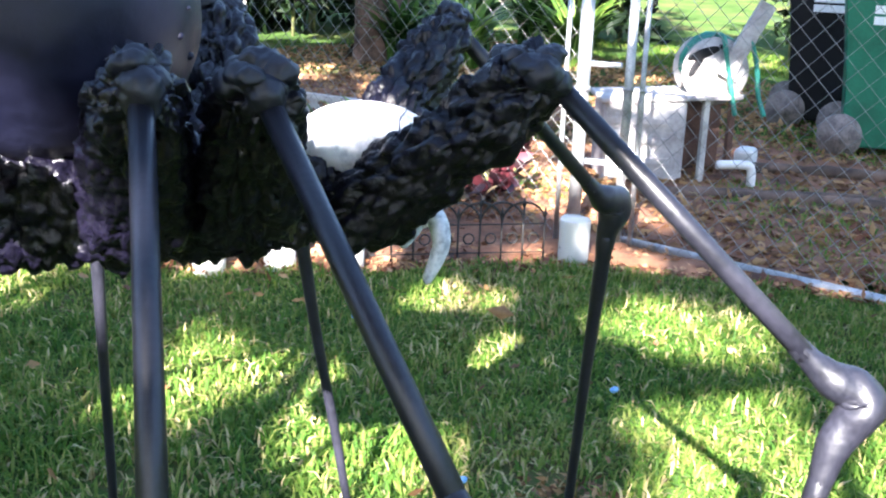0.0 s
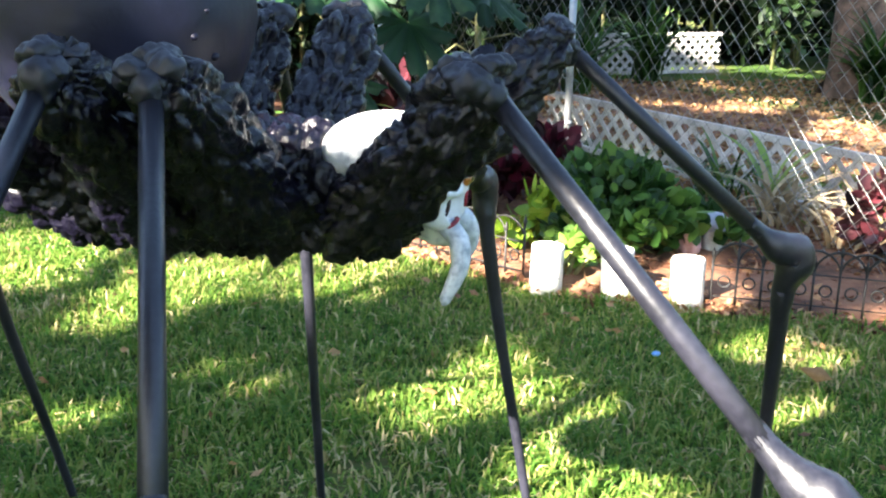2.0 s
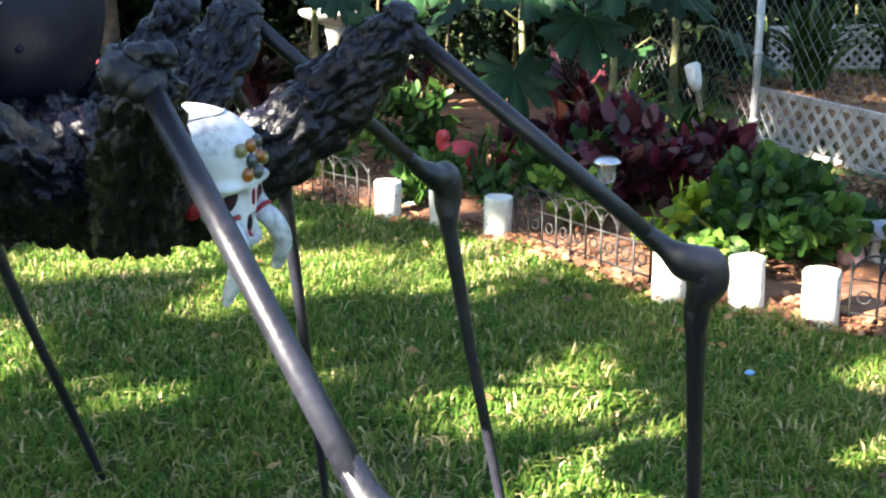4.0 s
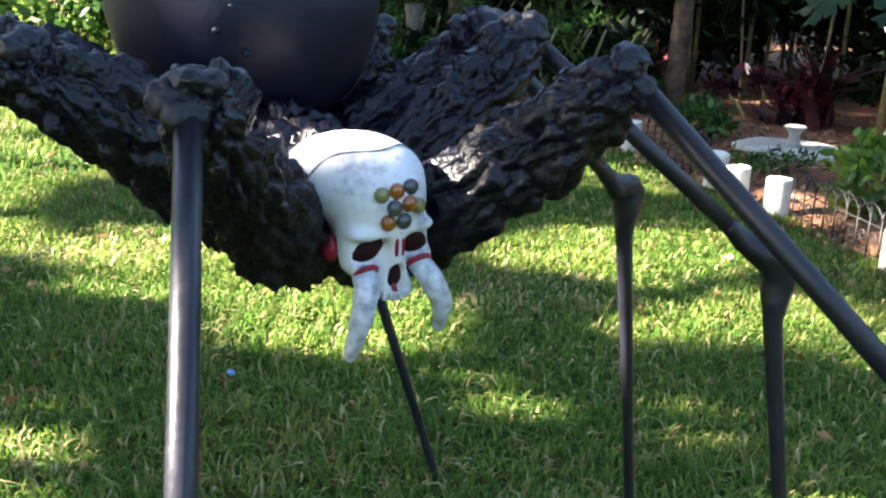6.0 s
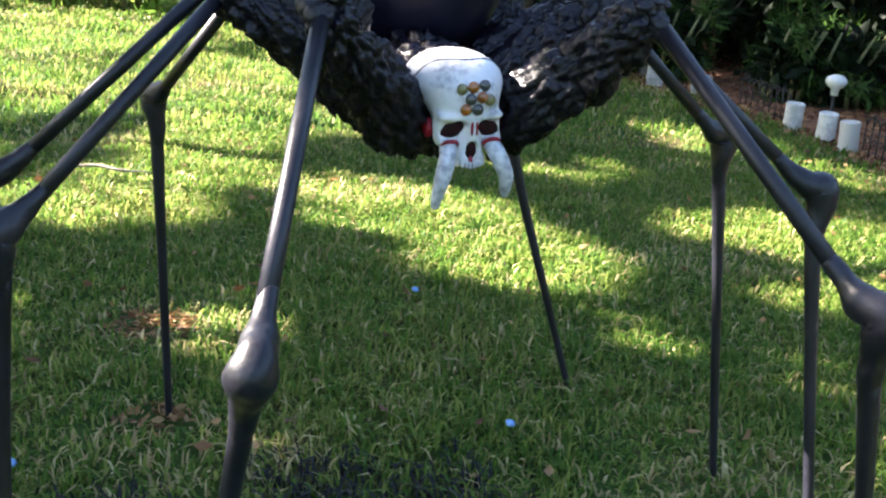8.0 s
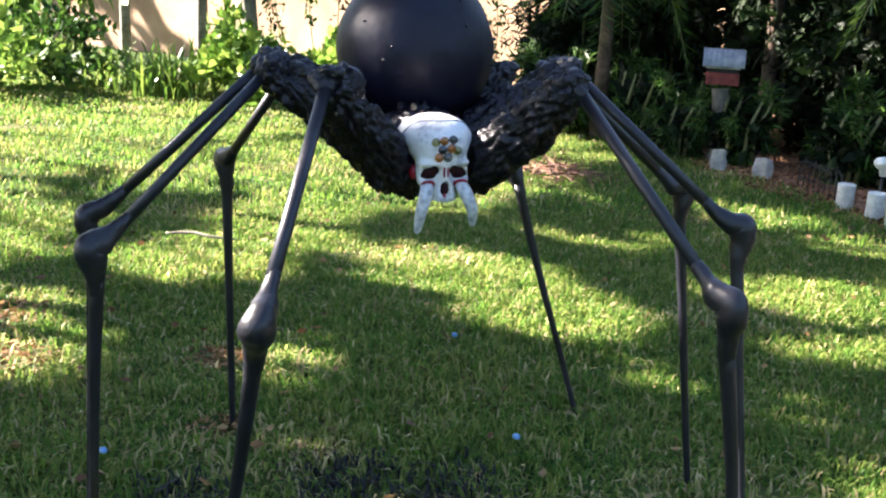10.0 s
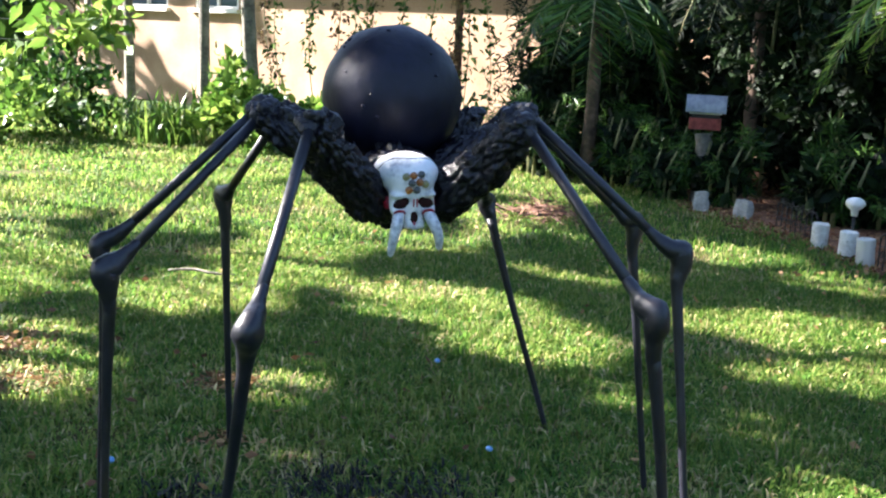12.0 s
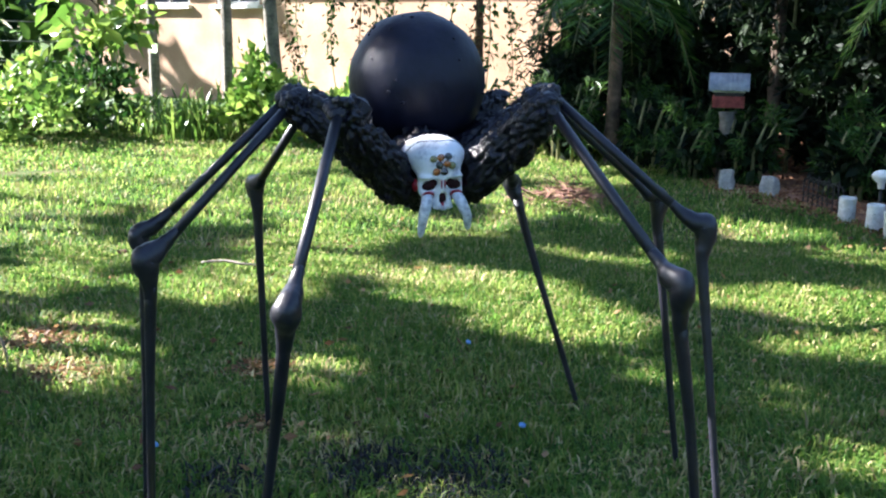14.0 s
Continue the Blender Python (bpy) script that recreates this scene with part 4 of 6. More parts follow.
bush("red_plant", (1.22, 5.0, 0.0), (0.22, 0.2, 0.16), 350, 0.10, M_REDLEAF, "dark crimson leafy plant in the bed", "plant", wide=0.55)
strap_plant("dry_fronds", (2.25, 4.05, 0.0), 22, 0.34, 0.025, M_STRAW, "dead tan leaves tangled in the lattice", lean=(0.5, 1.3), spread=0.08)
strap_plant("strap_plant", (2.0, 4.75, 0.0), 12, 0.5, 0.04, M_LEAF, "arching green leaves before the lattice")
strap_plant("dry_fronds", (1.75, 4.25, 0.0), 18, 0.25, 0.02, M_STRAW, "dead tan leaves lying by the fence", lean=(0.8, 1.5), spread=0.12)
bush("bush", (1.62, 4.10, 0.0), (0.2, 0.2, 0.07), 260, 0.085, M_LEAF, "mid-green leafy bush at the fence's foot", wide=0.75)
bush("bush", (0.62, 4.55, 0.0), (0.18, 0.16, 0.10), 300, 0.065, M_LIGHTLEAF, "light green leafy bush behind the border fence", wide=0.6)
bush("bush", (0.35, 4.95, 0.0), (0.2, 0.2, 0.09), 300, 0.065, M_LEAF, "yellow-green ground-cover plant on the mulch", wide=0.6)
bush("bush", (-0.02, 4.95, 0.0), (0.2, 0.18, 0.13), 350, 0.06, M_LEAF, "low mid-green plant beside the cylinders", wide=0.6)
bush("bush", (-0.55, 5.65, 0.0), (0.25, 0.25, 0.20), 450, 0.08, M_LIGHTLEAF, "light green shrub in the mulch", wide=0.5)
bush("bush", (-0.35, 6.05, 0.0), (0.28, 0.25, 0.22), 450, 0.09, M_LEAF, "mid-green shrub in the flower bed", wide=0.5)
bush("bush", (-1.2, 6.15, 0.0), (0.3, 0.22, 0.10), 380, 0.05, M_LEAF, "feathery low green plant behind the cylinders", wide=0.3)
bush("bush", (-1.9, 6.75, 0.0), (0.3, 0.25, 0.16), 380, 0.07, M_LEAF, "small green shrub beside a garden light", wide=0.5)
bush("bush", (0.62, 5.35, 0.0), (0.24, 0.2, 0.13), 380, 0.07, M_LEAF, "green shrub with rounded leaves", wide=0.7)
bush("red_plant", (0.55, 5.75, 0.0), (0.26, 0.22, 0.18), 360, 0.11, M_REDLEAF, "crimson coleus bush among green plants", "plant", wide=0.5)
bush("red_plant", (0.92, 5.45, 0.0), (0.22, 0.2, 0.18), 300, 0.11, M_REDLEAF, "dark red coleus bush among green plants", "plant", wide=0.5)
bush("red_plant", (-0.20, 6.30, 0.0), (0.10, 0.10, 0.26), 200, 0.10, M_REDLEAF, "upright crimson plant in the bed", "plant", wide=0.4)
bush("red_plant", (-1.75, 7.60, 0.0), (0.34, 0.26, 0.20), 380, 0.10, M_REDLEAF, "red flowering plant in the shaded bed", "plant", wide=0.5)
strap_plant("strap_plant", (0.25, 5.55, 0.0), 26, 0.42, 0.022, M_LEAF, "tuft of upright green strap leaves")
strap_plant("strap_plant", (-0.10, 6.05, 0.0), 20, 0.40, 0.022, M_LEAF, "tuft of green sword-shaped leaves in mulch")
strap_plant("cordyline", (-1.45, 7.75, 0.0), 44, 0.75, 0.075, M_MAROON, "maroon cordyline with broad arching leaves", spread=0.06)
strap_plant("cordyline", (-2.75, 8.0, 0.0), 34, 0.70, 0.07, M_MAROON, "dark maroon cordyline before the hedge", spread=0.06)
strap_plant("cordyline", (0.75, 6.6, 0.0), 34, 0.75, 0.07, M_MAROON, "dark red broad-leaved cordyline in shade", spread=0.06)
strap_plant("banana_plant", (2.12, 4.5, 0.0), 9, 0.62, 0.045, M_LIGHTLEAF, "young plant with long drooping green leaves", spread=0.02)
strap_plant("dry_fronds", (2.1, 4.35, 0.0), 34, 0.5, 0.030, M_STRAW, "dead tan fronds hanging round a stem", lean=(0.6, 1.3), spread=0.03)
strap_plant("strap_plant", (1.25, 5.85, 0.0), 18, 0.65, 0.05, M_LEAF, "tall green strap leaves against the fence")
strap_plant("strap_plant", (0.9, 6.05, 0.0), 16, 0.7, 0.06, M_LIGHTLEAF, "light green canna-like leaves at the fence")
for x, y in ((5.3, 7.6), (4.9, 8.0), (5.9, 8.2), (6.3, 7.3), (5.6, 9.0), (3.5, 9.3), (2.6, 8.6), (7.0, 8.6)):
    strap_plant("strap_plant", (x, y, 0.0), 80, 0.95, 0.065, M_LIGHTLEAF if x in (5.3, 6.3) else M_LEAF, "clump of glossy green strap leaves beyond the fence", group="strap clumps beyond the fence")

bush("red_plant", (2.35, 3.85, 0.0), (0.16, 0.16, 0.17), 220, 0.09, M_MAROON, "dark red leafy plant growing through the fence", "plant", wide=0.5)
strap_plant("dry_fronds", (2.42, 4.3, 0.0), 30, 0.4, 0.025, M_STRAW, "tangle of dead tan leaves by the fence", lean=(0.4, 1.3), spread=0.12)
strap_plant("strap_plant", (2.15, 4.9, 0.0), 20, 0.35, 0.02, M_LEAF, "tuft of narrow green leaves before the lattice", spread=0.1)

# large palmate leaves on stalks
def palmate_mesh():
    bm = bmesh.new()
    c = bm.verts.new((0, 0, 0.0))
    rim = []
    lobes = 9
    for k in range(lobes):
        a0 = -2.5 + 5.0 * k / (lobes - 1)
        ln = 0.27 - 0.10 * abs(k - 4) / 4
        for da, fr in ((-0.30, 0.55), (-0.25, 0.70), (-0.19, 0.84), (-0.08, 0.88), (0.0, 1.0), (0.08, 0.87), (0.19, 0.83), (0.25, 0.70), (0.30, 0.55)):
            r = ln * fr
            a = a0 + da
            rim.append(bm.verts.new((math.sin(a) * r, math.cos(a) * r, 0.02 * math.cos(da * 14) - 0.55 * r * r + 0.01 * math.sin(k * 3.0))))
    for p, q in zip(rim, rim[1:]):
        bm.faces.new((c, q, p))
    me = bpy.data.meshes.new("palmate_leaf")
    bm.to_mesh(me)
    bm.free()
    me.shade_smooth()
    me.materials.append(M_PAPAYA)
    return me


PALMATE = palmate_mesh()


def papaya(at, h, n, label, size=1.0, zlow=0.35):
    e = thing("papaya_plant", at, label, "plant", "large-leaved plants in the bed")
    bm = bmesh.new()
    tube(bm, [(0, 0, -0.05), (0.02, 0.01, h * 0.5), (0.0, 0.03, h)], [0.026, 0.022, 0.012], 10)
    part("stem", bm, M_STEM, e)
    for k in range(n):
        a = k * 2.4 + at[0]
        z = h * (zlow + (1 - zlow) * (k + 1) / n)
        r = size * random.uniform(0.26, 0.48)
        tip = Vector((math.cos(a) * r, math.sin(a) * r, z + random.uniform(-0.10, 0.16)))
        bm = bmesh.new()
        tube(bm, [(0.005, 0.01, z - 0.05), tuple(Vector((0, 0, z)).lerp(tip, 0.55) + Vector((0, 0, 0.05))), tuple(tip)], [0.006, 0.005, 0.0035], 6)
        part("stalk", bm, M_STEM, e)
        lf = new("leaf", PALMATE)
        lf.parent = e
        s = size * random.uniform(0.8, 1.25)
        lf.matrix_local = Matrix.Translation(tip) @ Matrix.Rotation(a - math.pi / 2 + random.uniform(-0.3, 0.3), 4, "Z") @ Matrix.Rotation(random.uniform(-0.75, -0.25), 4, "X") @ Matrix.Scale(s, 4)
    return e


def lobed_plant(at, h, leaves, label):
    """A stem whose long-stalked lobed leaves hang at given places, tips down and outward."""
    e = thing("papaya_plant", at, label, "plant", "large-leaved plants in the bed")
    base = Vector(at)
    bm = bmesh.new()
    tube(bm, [(0, 0, -0.05), (0.02, 0.01, h * 0.5), (0.0, 0.03, h)], [0.024, 0.02, 0.012], 10)
    part("stem", bm, M_STEM, e)
    for k, (x, y, z, s, yaw, droop) in enumerate(leaves):
        tip = Vector((x, y, z)) - base
        root = Vector((0, 0.02, min(h, max(0.2, z - 0.12))))
        bm = bmesh.new()
        tube(bm, [root, root.lerp(tip, 0.55) + Vector((0, 0, 0.07)), tip], [0.007, 0.006, 0.004], 6)
        part("stalk", bm, M_STEM, e)
        lf = new("leaf", PALMATE)
        lf.parent = e
        lf.matrix_local = Matrix.Translation(tip) @ Matrix.Rotation(yaw, 4, "Z") @ Matrix.Rotation(-droop, 4, "X") @ Matrix.Scale(s, 4)
    return e


P = math.pi
lobed_plant((-0.28, 6.55, 0), 0.95, [(-0.34, 6.18, 0.74, 1.25, P + 0.2, 0.75), (-0.12, 6.02, 0.98, 1.15, P - 0.3, 0.6), (-0.64, 6.35, 0.90, 1.15, P + 0.7, 0.6), (-0.15, 6.75, 1.05, 1.1, 0.5, 0.5), (-0.55, 6.8, 1.0, 1.1, 1.8, 0.5)], "papaya-like plant with large lobed leaves in the bed")
lobed_plant((0.38, 6.15, 0), 1.05, [(0.35, 5.72, 0.53, 1.2, P + 0.15, 0.8), (0.19, 5.85, 1.03, 1.2, P + 0.3, 0.6), (0.45, 5.78, 0.99, 1.2, P - 0.2, 0.7), (0.05, 6.25, 0.85, 1.1, 1.9, 0.6), (0.6, 6.4, 1.1, 1.1, 5.2, 0.5)], "large-leaved green plant shading the flower bed")
lobed_plant((0.85, 5.95, 0), 1.05, [(0.69, 5.65, 0.80, 1.25, P + 0.25, 0.85), (0.82, 5.55, 1.03, 1.2, P - 0.1, 0.7), (0.92, 5.25, 0.36, 0.8, P, 0.8), (1.15, 5.8, 0.95, 1.15, 4.2, 0.6), (1.0, 6.25, 1.05, 1.1, 5.6, 0.5)], "tall papaya-like plant with deeply lobed leaves")
papaya((1.25, 6.5, 0), 1.15, 8, "large lobed green leaves rising by the fence", 1.0)
papaya((-0.95, 7.35, 0), 1.35, 8, "tall large-leaved plant behind the birdbath", 1.0, 0.6)


# ---- ornaments in the bed ----
M_STONE = mat("cast_stone", (0.45, 0.43, 0.38), (0.72, 0.69, 0.62), 12.0, 0.85, bump=0.5, bscale=60)
M_CONC = mat("grey_concrete", (0.28, 0.28, 0.26), (0.55, 0.54, 0.50), 7.0, 0.9, bump=0.7, bscale=40)
M_ORN = mat("red_glaze", (0.30, 0.02, 0.025), (0.60, 0.07, 0.08), 12.0, 0.35)
M_ORND = mat("dark_glaze", (0.03, 0.03, 0.05), (0.12, 0.11, 0.14), 18.0, 0.4)
M_CHROME = mat("brushed_steel", (0.5, 0.5, 0.5), (0.7, 0.7, 0.7), 30.0, 0.25, metal=1.0, bump=0)
M_GLASS = bpy.data.materials.new("lamp_glass")
M_GLASS.use_nodes = True
gb = M_GLASS.node_tree.nodes["Principled BSDF"]
gb.inputs["Transmission Weight"].default_value = 0.9
gb.inputs["Roughness"].default_value = 0.12
gb.inputs["Base Color"].default_value = (0.92, 0.94, 0.93, 1)
M_DUSTY = mat("dusty_plastic", (0.26, 0.24, 0.23), (0.50, 0.47, 0.45), 7, 0.8, bump=0.3, bscale=50)
M_POT = mat("black_pot", (0.004, 0.004, 0.005), (0.012, 0.012, 0.013), 9.0, 0.45, bump=0.1)
M_GLOBE = mat("frosted_globe", (0.70, 0.69, 0.66), (0.88, 0.87, 0.84), 14.0, 0.35, bump=0.05)
M_WOOD = mat("weathered_wood", (0.16, 0.13, 0.10), (0.45, 0.40, 0.34), 8.0, 0.85, bump=0.6, bscale=50)
M_BAMBOO = mat("bamboo_stick", (0.12, 0.09, 0.05), (0.28, 0.21, 0.12), 14.0, 0.6, bump=0.2)

bird_bath = thing("birdbath", (-0.86, 7.8, 0), "pale cast-stone birdbath with a fluted pedestal on mulch", "birdbath")
bm = bmesh.new()
lathe(bm, [(0.16, -0.02), (0.165, 0.03), (0.15, 0.06), (0.125, 0.075), (0.13, 0.10), (0.105, 0.16), (0.075, 0.24), (0.058, 0.34), (0.052, 0.44), (0.060, 0.52), (0.075, 0.57), (0.07, 0.60)], 40)
for q in bm.verts:
    a = math.atan2(q.co.y, q.co.x)
    if 0.11 < q.co.z < 0.5:
        q.co.x *= 1 + 0.05 * math.cos(a * 12)
        q.co.y *= 1 + 0.05 * math.cos(a * 12)
part("pedestal", bm, M_STONE, bird_bath)
bm = bmesh.new()
lathe(bm, [(0.07, 0.595), (0.16, 0.625), (0.235, 0.67), (0.25, 0.70), (0.24, 0.705), (0.20, 0.68), (0.10, 0.655), (0.01, 0.65)], 40)
part("bowl", bm, M_STONE, bird_bath)

# a glazed ornament: one plain rounded shape
bm = bmesh.new()
blob(bm, (0, 0, 0.085), 0.085, 3, (1.25, 0.9, 1.0))
pp, rr = smooth_path([(-0.07, 0, 0.11), (-0.10, 0, 0.16), (-0.095, 0, 0.20), (-0.125, 0, 0.205)], [0.045, 0.032, 0.034, 0.012], 5)
tube(bm, pp, rr, 14)
orn = tagged(part("garden_ornament", bm, M_ORN), "glossy red glazed ceramic garden ornament on mulch", "ornament")
orn.location = (0.08, 5.62, 0.02)
orn.rotation_euler = (0, 0, 0.35)
bm = bmesh.new()
lathe(bm, [(0.045, 0), (0.05, 0.03), (0.042, 0.08), (0.03, 0.11), (0.034, 0.135), (0.022, 0.16), (0.006, 0.19)], 18)
fig = tagged(part("garden_figure", bm, mat("pink_stone", (0.40, 0.20, 0.18), (0.62, 0.42, 0.38), 24.0, 0.7)), "small pale pink stone figure beside a bush", "ornament")
fig.location = (1.55, 4.02, 0.015)
bm = bmesh.new()
lathe(bm, [(0.04, 0), (0.045, 0.02), (0.03, 0.05), (0.036, 0.09), (0.02, 0.12), (0.005, 0.14)], 16)
fig2 = tagged(part("garden_figure", bm, M_CONC), "small grey stone figure beside a white cylinder", "ornament")
fig2.location = (-0.12, 4.95, 0.015)

toadstool = thing("toadstool_ornament", (1.67, 4.06, 0.01), "stone toadstool with a grey-blue cap and pale stem", "ornament")
bm = bmesh.new()
lathe(bm, [(0.048, -0.01), (0.045, 0.02), (0.034, 0.07), (0.030, 0.11)], 18)
part("stem", bm, M_STONE, toadstool)
bm = bmesh.new()
lathe(bm, [(0.030, 0.098), (0.066, 0.094), (0.072, 0.104), (0.062, 0.132), (0.038, 0.155), (0.010, 0.163)], 22)
part("cap", bm, mat("grey_blue_glaze", (0.16, 0.18, 0.22), (0.34, 0.36, 0.42), 14.0, 0.4, bump=0.2), toadstool, "grey-blue domed cap")

slab = thing("stepping_stone", (-1.27, 6.78, 0), "flat grey stone slab with a small stone bowl", "stone")
bm = bmesh.new()
lathe(bm, [(0.24, -0.02), (0.27, 0.02), (0.265, 0.045), (0.25, 0.055)], 18)
for q in bm.verts:
    q.co.x *= 1.25
    q.co += Vector((noise.noise(q.co * 9), noise.noise(q.co * 9 + Vector((4, 0, 0))), 0)) * 0.03
part("slab", bm, M_CONC, slab)
bm = bmesh.new()
lathe(bm, [(0.05, 0.05), (0.035, 0.08), (0.03, 0.13), (0.065, 0.17), (0.06, 0.175), (0.02, 0.16)], 18)
part("bowl", bm, M_CONC, slab)


def solar_lamp(at, h, label):
    e = thing("solar_light", at, label, "garden light", "solar garden lights")
    bm = bmesh.new()
    tube(bm, [(0, 0, -0.08), (0, 0, h - 0.09)], 0.0085, 10)
    part("stake", bm, M_IRON, e)
    bm = bmesh.new()
    lathe(bm, [(0.020, h - 0.095), (0.034, h - 0.085), (0.036, h - 0.06), (0.038, h - 0.025), (0.036, h - 0.02)], 20)
    part("lens", bm, M_GLASS, e, "clear ribbed plastic lens")
    bm = bmesh.new()
    lathe(bm, [(0.040, h - 0.022), (0.058, h - 0.018), (0.056, h - 0.010), (0.040, h + 0.004), (0.018, h + 0.010)], 24)
    part("cap", bm, M_CHROME, e, "brushed steel cap")
    return e


solar_lamp((0.70, 4.42, 0), 0.33, "steel-capped solar stake light by the border fence")
globe = thing("globe_light", (-2.29, 6.45, 0), "white mushroom-shaped garden globe light on a stake", "garden light")
bm = bmesh.new()
tube(bm, [(0, 0, -0.08), (0, 0, 0.27)], 0.011, 10)
part("stake", bm, M_IRON, globe)
bm = bmesh.new()
lathe(bm, [(0.022, 0.262), (0.024, 0.30), (0.045, 0.315), (0.062, 0.335), (0.064, 0.352), (0.052, 0.372), (0.028, 0.384), (0.006, 0.388)], 24)
part("globe", bm, M_GLOBE, globe, "frosted white globe")

torch = thing("garden_torch", (1.38, 5.72, 0), "leaning bamboo garden torch with a pale head", "torch")
bm = bmesh.new()
tube(bm, [(0.02, 0, -0.1), (-0.12, 0, 0.44)], 0.014, 10)
part("pole", bm, M_BAMBOO, torch)
bm = bmesh.new()
tube(bm, [(-0.115, 0, 0.42), (-0.125, 0, 0.46), (-0.145, 0, 0.545), (-0.148, 0, 0.555)], [0.02, 0.034, 0.04, 0.03], 14)
part("head", bm, M_WHITE, torch)


def rough_block(at, size, turn, label, material, name="concrete_block"):
    bm = bmesh.new()
    box(bm, size, (0, 0, size[2] / 2), None, 0.02)
    bmesh.ops.subdivide_edges(bm, edges=bm.edges[:], cuts=3, use_grid_fill=True)
    for q in bm.verts:
        q.co += noise.noise_vector(q.co * 14 + Vector(at)) * 0.016
    ob = tagged(part(name, bm, material, None, smooth=False), label, "block")
    ob.location = at
    ob.rotation_euler = (0, 0, turn)
    return ob


rough_block((-4.03, 6.95, -0.02), (0.11, 0.10, 0.19), 0.5, "upright rough pale concrete block at the hedge's foot", M_CONC)
rough_block((-3.61, 6.97, -0.02), (0.13, 0.10, 0.18), 0.2, "broken pale concrete block at the hedge's foot", M_CONC)

house = thing("birdhouse", (-4.5, 7.45, 0), "small red birdhouse with a grey corrugated roof on a log post", "birdhouse")
bm = bmesh.new()
pp, rr = smooth_path([(0.02, 0, -0.05), (0.0, 0, 0.2), (0.01, 0.01, 0.4), (0, 0, 0.60)], [0.085, 0.07, 0.068, 0.075], 5)
tube(bm, pp, rr, 14)
bm.normal_update()
for q in bm.verts:
    q.co += q.normal * 0.012 * noise.noise(q.co * 18)
part("post", bm, M_BARKG, house)
bturn = Matrix.Rotation(0.71, 3, "Z")
M_TIN = mat("tin_roof", (0.20, 0.23, 0.28), (0.36, 0.39, 0.44), 12.0, 0.6, bump=0.3)
bm = bmesh.new()
box(bm, (0.27, 0.17, 0.10), (0, 0, 0.685), bturn, 0.004)
part("box", bm, mat("red_board", (0.16, 0.025, 0.02), (0.34, 0.07, 0.055), 20.0, 0.7), house, "faded red wooden walls", smooth=False)
bm = bmesh.new()
box(bm, (0.25, 0.15, 0.035), (0, 0, 0.7515), bturn, 0.003)
part("opening", bm, M_IRON, house, "dark feeding slot", smooth=False)
bm = bmesh.new()
box(bm, (0.275, 0.175, 0.022), (0, 0, 0.779), bturn, 0.003)
part("trim", bm, M_LATTICE, house, "white trim board", smooth=False)
for s in (-1, 1):
    bm = bmesh.new()
    cols = 41
    rows = [[bm.verts.new(((k / (cols - 1) - 0.5) * 0.34, y, 0.0028 * math.sin(k * 1.25) + dz)) for k in range(cols)] for y, dz in ((-0.095, 0.004), (0.095, 0.004), (0.095, -0.004), (-0.095, -0.004))]
    for q in range(4):
        for k in range(cols - 1):
            bm.faces.new((rows[q][k], rows[q][k + 1], rows[(q + 1) % 4][k + 1], rows[(q + 1) % 4][k]))
    rf = part("roof_slope", bm, M_TIN, house, "grey corrugated roof sheet")
    rf.matrix_local = Matrix.Translation((0, 0, 0.855)) @ bturn.to_4x4() @ Matrix.Translation((0, s * 0.062, 0)) @ Matrix.Rotation(-s * 0.86, 4, "X")

# brush pile on the lawn
bp = thing("brush_pile", (-4.2, 5.4, 0), "low heap of reddish brown dead twigs on grass", "brush pile")
vs = RNG.normal(size=(420, 3)) * np.array([0.22, 0.17, 0.02]) + np.array([0, 0, 0.06])
vs[:, 2] = np.abs(vs[:, 2]) * np.exp(-(vs[:, 0] ** 2 + vs[:, 1] ** 2) * 9) * 1.3
v, f = leaf_soup(vs, np.column_stack([RNG.normal(size=(420, 2)), RNG.normal(size=420) * 0.25]), RNG.uniform(0.1, 0.3, 420), RNG.uniform(0.006, 0.014, 420), 0.5)
tagged(soup("tangle", v, f, mat("red_twig", (0.08, 0.04, 0.03), (0.24, 0.12, 0.08), 9, 0.85, bump=0, island=True), bp), kind="stuff")

# plant pot and upturned tub on the lawn
pot = thing("plant_pot", (-2.09, 0.705, 0), "black plastic plant pot with soil and a dry stick", "plant pot")
bm = bmesh.new()
lathe(bm, [(0.080, 0.0), (0.084, 0.004), (0.102, 0.150), (0.110, 0.152), (0.112, 0.172), (0.108, 0.175), (0.102, 0.172), (0.099, 0.135)], 32)
part("body", bm, M_POT, pot)
bm = bmesh.new()
lathe(bm, [(0.098, 0.125), (0.094, 0.142), (0.06, 0.150), (0.02, 0.148)], 24)
for q in bm.verts:
    q.co.z += 0.006 * noise.noise(q.co * 40)
part("soil", bm, M_MULCH, pot, "dry brown potting soil")
bm = bmesh.new()
pp, rr = smooth_path([(0.03, 0.02, 0.12), (0.034, 0.02, 0.24), (0.028, 0.026, 0.33), (0.036, 0.03, 0.345)], [0.006, 0.0055, 0.0045, 0.003], 5)
tube(bm, pp, rr, 8)
tube(bm, [(0.028, 0.026, 0.325), (0.055, 0.03, 0.332)], [0.004, 0.002], 6)
part("stick", bm, M_BAMBOO, pot, "dry tan stem stub")
bm = bmesh.new()
pp, rr = smooth_path([(0.10, 0.04, 0.165), (0.15, 0.07, 0.172), (0.18, 0.09, 0.12), (0.185, 0.095, 0.06)], [0.003, 0.006, 0.005, 0.002], 5)
tube(bm, pp, rr, 8)
part("dead_leaf", bm, M_STRAW, pot, "withered tan leaf over the rim")
tub = thing("plastic_tub", (-8.75, 1.35, 0), "pale grey plastic tub lying upturned on the sunlit lawn", "tub")
bm = bmesh.new()
